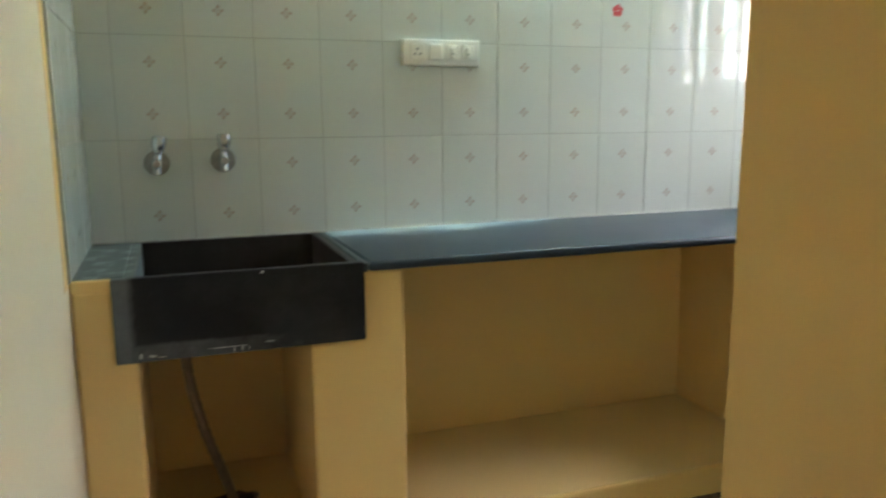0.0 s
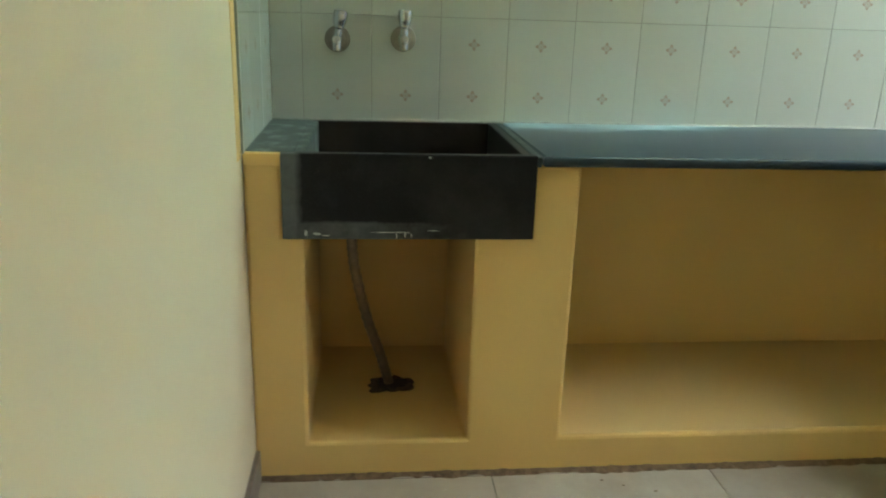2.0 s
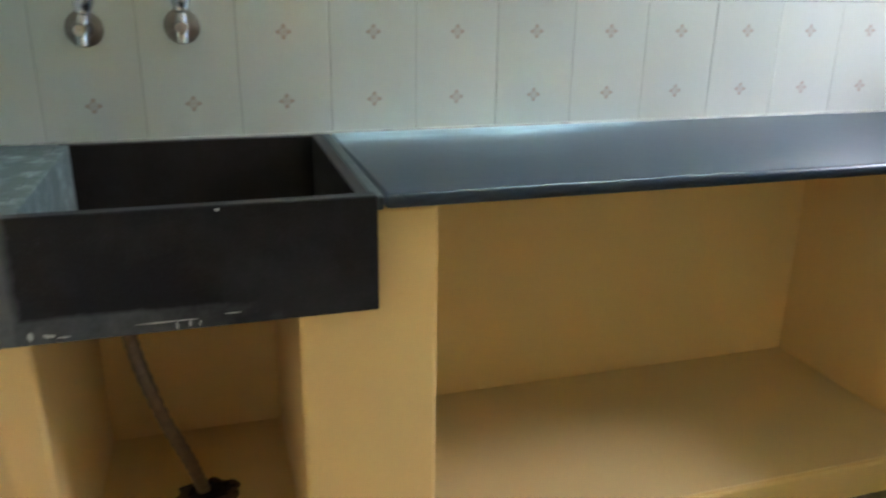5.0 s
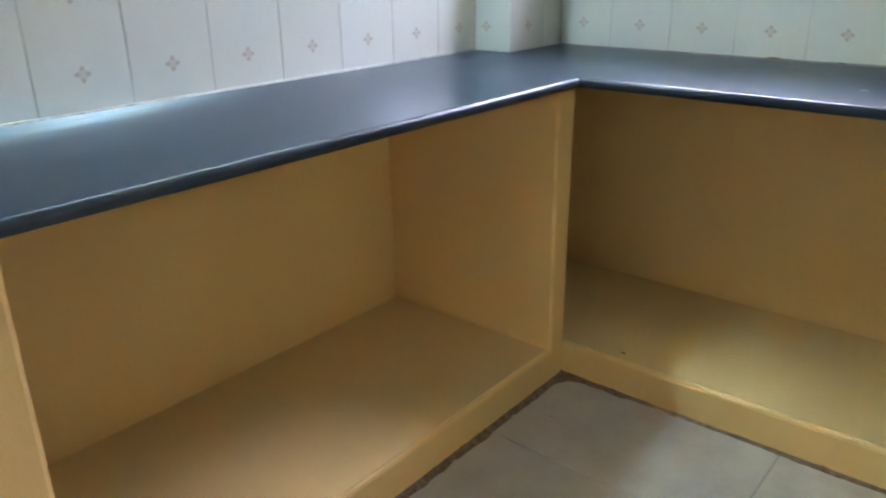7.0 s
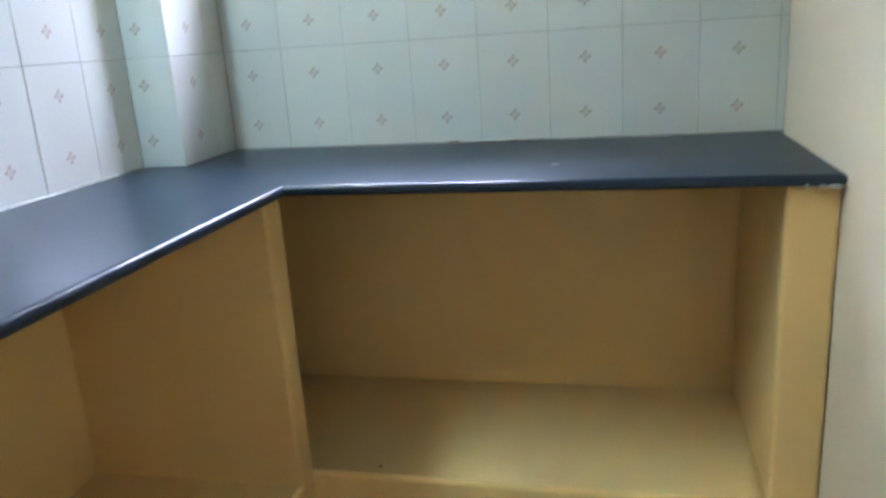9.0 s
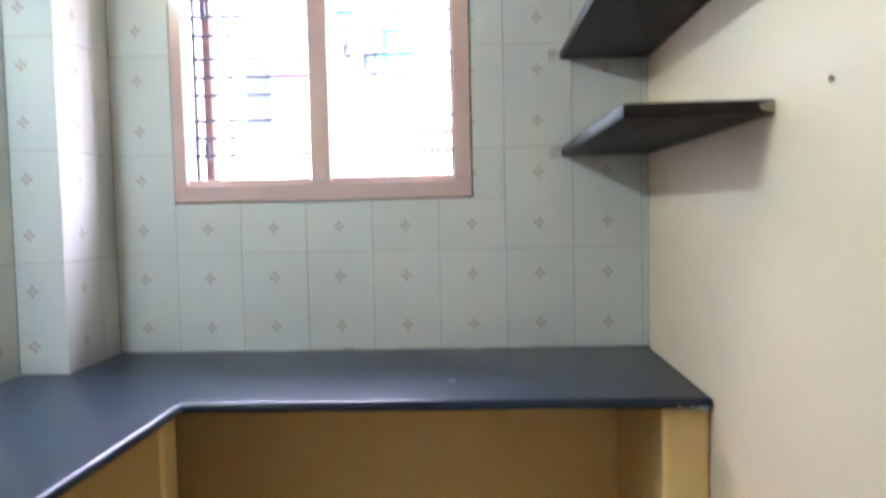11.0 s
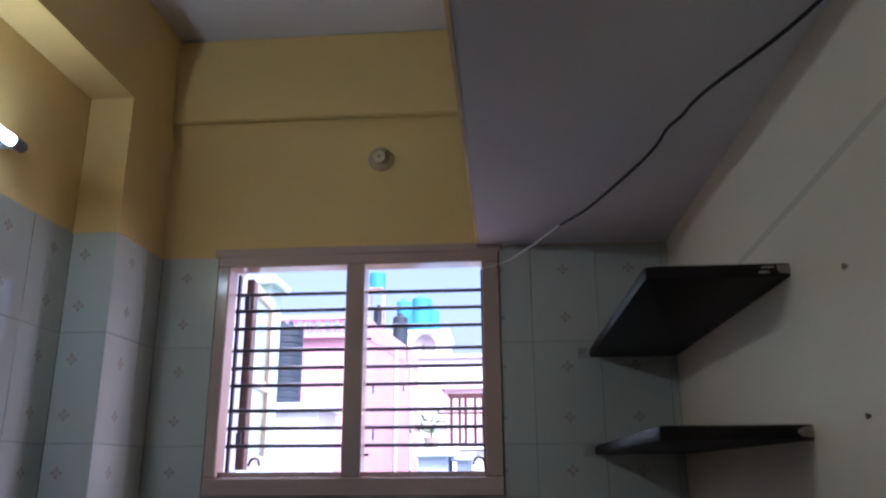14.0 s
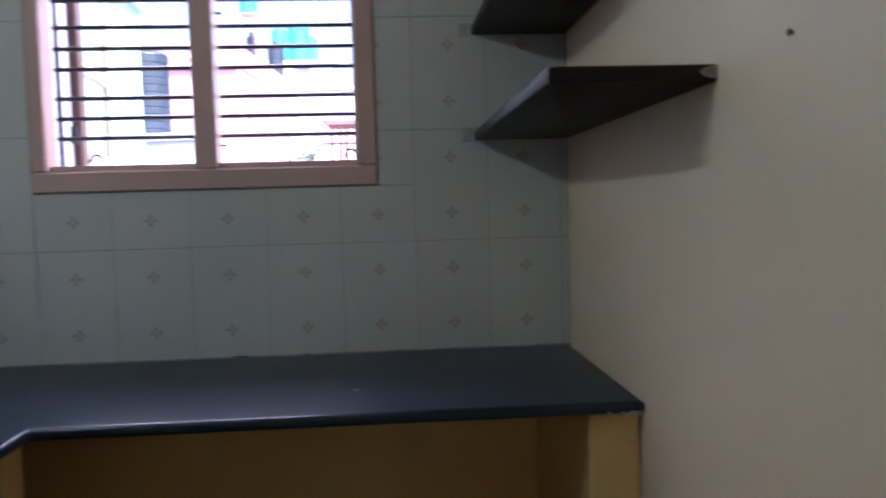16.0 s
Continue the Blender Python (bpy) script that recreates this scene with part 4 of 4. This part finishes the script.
ds = thing("satellite_dish", (33.76, 2.22, Z + 5.49), "grey satellite dish on the white roof", "satellite dish")
part("mast", lathe([(0.04, 0.0), (0.04, 0.43)], 8, 'Z', (33.76, 2.22, Z + 5.49)), STEEL, ds)
part("bowl", lathe([(0.0, 0.16), (0.25, 0.13), (0.42, 0.05), (0.52, -0.06), (0.51, -0.075), (0.40, 0.03), (0.0, 0.13)], 24, 'X', (33.56, 2.22, Z + 5.90)), DISH_GREY, ds, "", True)
part("arm", sweep([(33.66, 2.22, Z + 5.45), (33.26, 2.22, Z + 5.60), (32.96, 2.22, Z + 5.88)], 0.03, 6), STEEL, ds)
house("white_terrace", (19.40, -4.13, -3.2), (23.50, 0.42, Z + 1.18), WHITE_WALL, "low white terrace in front of the far houses")
rl = thing("steel_railing", (20.00, -0.23, Z + 1.22), "rusty red steel frame of rails on the terrace", "railing")
for k, y in enumerate((0.13, -0.05, -0.23, -0.45, -0.67)):
    part("post", box((20.00 + 0.5 * (k % 2), y - 0.035, Z + 1.22), (20.00 + 0.06 + 0.5 * (k % 2), y + 0.035, Z + 2.40)), RUST, rl)
for dx in (0.0, 0.5):
    part("top_rail", box((20.00 + dx - 0.01, -0.77, Z + 2.40), (20.00 + dx + 0.07, 0.23, Z + 2.47)), RUST, rl)
part("mid_rail", box((20.00 - 0.045, -0.77, Z + 1.96), (20.00 - 0.002, 0.48, Z + 2.01)), RUST, rl)
house("blue_parapet", (14.00, -0.22, -3.2), (15.20, 0.29, Z + 0.90), BLUE_WALL, "pale blue plastered parapet block")
house("low_blue_parapet", (14.30, -0.57, -3.2), (15.50, -0.36, Z + 0.84), BLUE_WALL, "second pale blue parapet block beside a gap")


def tank_stand(x, y, z0, z1, r):
    s = thing("tank_stand", (x, y, z0), "grey steel stand under the high tank", "stand")
    for a in (-1, 1):
        for b in (-1, 1):
            part("leg", box((x + a * r - 0.02, y + b * r - 0.02, z0), (x + a * r + 0.02, y + b * r + 0.02, z1 - 0.05)), CEMENT, s)
    part("deck", box((x - r - 0.04, y - r - 0.04, z1 - 0.05), (x + r + 0.04, y + r + 0.04, z1), 0.005), CEMENT, s)


tank_stand(29.46, 3.68, Z + 4.76, Z + 7.54, 0.26)


def potted_plant(x, y, z, k):
    p = thing("potted_plant", (x, y, z), "small leafy plant in a pot on the parapet", "plant")
    part("pot", lathe([(0.0, 0.0), (0.05 * k, 0.0), (0.07 * k, 0.09 * k), (0.075 * k, 0.1 * k), (0.06 * k, 0.1 * k), (0.0, 0.09 * k)], 14, 'Z', (x, y, z)), CEMENT, p, "", True)
    bm = bmesh.new()
    r = random.Random(4)
    for _ in range(110):
        c = Vector((x + r.gauss(0, 0.06 * k), y + r.gauss(0, 0.07 * k), z + 0.13 * k + abs(r.gauss(0, 0.07 * k))))
        d = Vector((r.uniform(-1, 1), r.uniform(-1, 1), r.uniform(-0.2, 1))).normalized()
        s = d.cross(Vector((0.2, 0.5, 0.8))).normalized() * 0.012 * k
        q = [c, c + d * 0.022 * k + s, c + d * 0.05 * k, c + d * 0.022 * k - s]
        n = s.cross(d).normalized() * 0.001
        bm.faces.new([bm.verts.new(v + n) for v in q])
        bm.faces.new([bm.verts.new(v - n) for v in reversed(q)])
    part("foliage", bm, LEAF, p)
    part("stem", sweep([(x, y, z + 0.08 * k), (x + 0.01, y, z + 0.2 * k)], 0.008 * k, 6), WOOD, p)


potted_plant(14.30, 0.09, Z + 0.94, 2.0)

# ---- wall tiles, each a piece of its own ----
_tiles = {}
NORTH = Matrix(((1, 0, 0), (0, 0, -1), (0, 1, 0)))
EAST = Matrix(((0, 0, -1), (-1, 0, 0), (0, 1, 0)))
WEST = Matrix(((0, 0, 1), (1, 0, 0), (0, 1, 0)))


def tile_mesh(u0, u1, v0, v1, shift):
    key = (round(u0, 4), round(u1, 4), round(v0, 4), round(v1, 4), shift)
    if key not in _tiles:
        g, e, t = 0.0007, 0.0011, 0.0068
        a0, a1, b0, b1 = u0 + g, u1 - g, v0 + g, v1 - g
        co = [(a0, b0, -t), (a1, b0, -t), (a1, b1, -t), (a0, b1, -t), (a0, b0, -e), (a1, b0, -e), (a1, b1, -e), (a0, b1, -e),
              (a0 + e, b0 + e, 0), (a1 - e, b0 + e, 0), (a1 - e, b1 - e, 0), (a0 + e, b1 - e, 0)]
        fa = [(8, 9, 10, 11)] + [(i, (i + 1) % 4, 4 + (i + 1) % 4, 4 + i) for i in range(4)] + [(4 + i, 4 + (i + 1) % 4, 8 + (i + 1) % 4, 8 + i) for i in range(4)]
        me = bpy.data.meshes.new("wall_tile")
        me.from_pydata(co, [], fa)
        uv = me.uv_layers.new(name="UVMap")
        for lp in me.loops:
            x, y, _ = co[lp.vertex_index]
            uv.data[lp.index].uv = (x + shift, y)
        me.materials.append(TILE)
        _tiles[key] = me
    return _tiles[key]


_lean = random.Random(21)


def lay(parent, rot, origin, u0, u1, v0, v1, shift=0.0):
    ob = new("wall_tile", tile_mesh(u0, u1, v0, v1, shift))
    ob.parent = parent
    lean = Euler((_lean.uniform(-0.0016, 0.0016), _lean.uniform(-0.002, 0.002), 0)).to_matrix()
    ob.matrix_basis = Matrix.Translation(origin) @ (rot @ lean).to_4x4()


def rows_of():
    for r in range(4):
        yield C + 0.3 * r, (0.292 if r == 3 else 0.3)


for z, v in rows_of():
    lay(wall_north, NORTH, (-0.11, 0, z), 0.11, 0.2, 0, v, 0.012)
    for c in range(12):
        x = 0.09 + 0.2 * c
        lay(wall_north, NORTH, (x, 0, z), 0, min(0.2, 2.4725 - x), 0, v)
    for y, a, b, s in ((-0.555, 0.0, 0.155, 0.0), (-0.4, 0, 0.2, 0), (-0.2, 0, 0.199, 0)):
        lay(wall_west, WEST, (0, y, z), a, b, 0, v)
    lay(wall_east, EAST, (2.472, 0.055, z), 0.056, 0.191, 0, v)
    lay(wall_east, NORTH, (2.472, -0.136, z), 0, 0.2, 0, v)
    lay(wall_east, NORTH, (2.672, -0.136, z), 0, 0.0975, 0, v, 0.3)
    for c in range(9):
        y = -0.123 - 0.2 * c
        u0, u1 = (0.0135 if c == 0 else 0), (0.0215 if c == 8 else 0.2)
        inside = 1 <= c <= 5
        row = round((z - C) / 0.3)
        if not inside or row == 0:
            lay(wall_east, EAST, (L, y, z), u0, u1, 0, 0.304 if row == 3 and c > 5 else v)
        elif row == 1:
            lay(wall_east, EAST, (L, y, z), u0, u1, 0, 0.1525)
            if c == 5:
                lay(wall_east, EAST, (L, y, z), 0.1037, 0.2, 0.1525, v)
        elif c == 5:
            lay(wall_east, EAST, (L, y, z), 0.1037, 0.2, 0, 0.304 if row == 3 else v)

# grout behind the tiles
for name, lo, hi in (("grout_north", (-0.0075, 0.0016, C - 0.005), (2.4775, 0.0072, TOP - 0.002)),):
    setting(name, box(lo, hi), GROUT, "grey grout behind the wall tiles")
setting("grout_west", box((-0.0082, -0.5545, C - 0.005), (-0.0017, -0.0005, TOP - 0.002)), GROUT, "grey grout behind the wall tiles")
setting("grout_column", boxes(((2.4737, -0.1343, C - 0.019), (2.4778, 0.0012, TOP - 0.002)), ((2.4738, -0.1343, C - 0.019), (2.7715, -0.1303, TOP - 0.002))), GROUT, "grey grout behind the column's tiles")
setting("grout_east", boxes(((2.7717, -0.345, C - 0.02), (2.7764, -0.1345, TOP - 0.002)), ((2.7717, -1.7445, C - 0.02), (2.7764, -1.222, TOP - 0.002)),
                            ((2.7717, -1.222, C - 0.02), (2.7764, -0.345, C + 0.47))), GROUT, "grey grout behind the wall tiles")

# ---- floor tiles ----
_me = bpy.data.meshes.new("floor_tile")
_g, _e = 0.0013, 0.0012
_co = [(_g, _g, -0.006), (0.605 - _g, _g, -0.006), (0.605 - _g, 0.605 - _g, -0.006), (_g, 0.605 - _g, -0.006)]
_co += [(x, y, -_e) for x, y, _ in _co] + [(x + (_e if x < 0.3 else -_e), y + (_e if y < 0.3 else -_e), 0) for x, y, _ in _co]
_me.from_pydata(_co, [], [(8, 9, 10, 11)] + [(i, (i + 1) % 4, 4 + (i + 1) % 4, 4 + i) for i in range(4)] + [(4 + i, 4 + (i + 1) % 4, 8 + (i + 1) % 4, 8 + i) for i in range(4)])
_me.materials.append(FLOOR_TILE)
for i in range(5):
    for j in range(-5, 2):
        ob = new("floor_tile", _me)
        ob.parent = floor_base
        ob.matrix_basis = pose(0.605 * i, -1.165 + 0.605 * j, 0, _lean.gauss(0, 0.03), _lean.gauss(0, 0.03), 0)
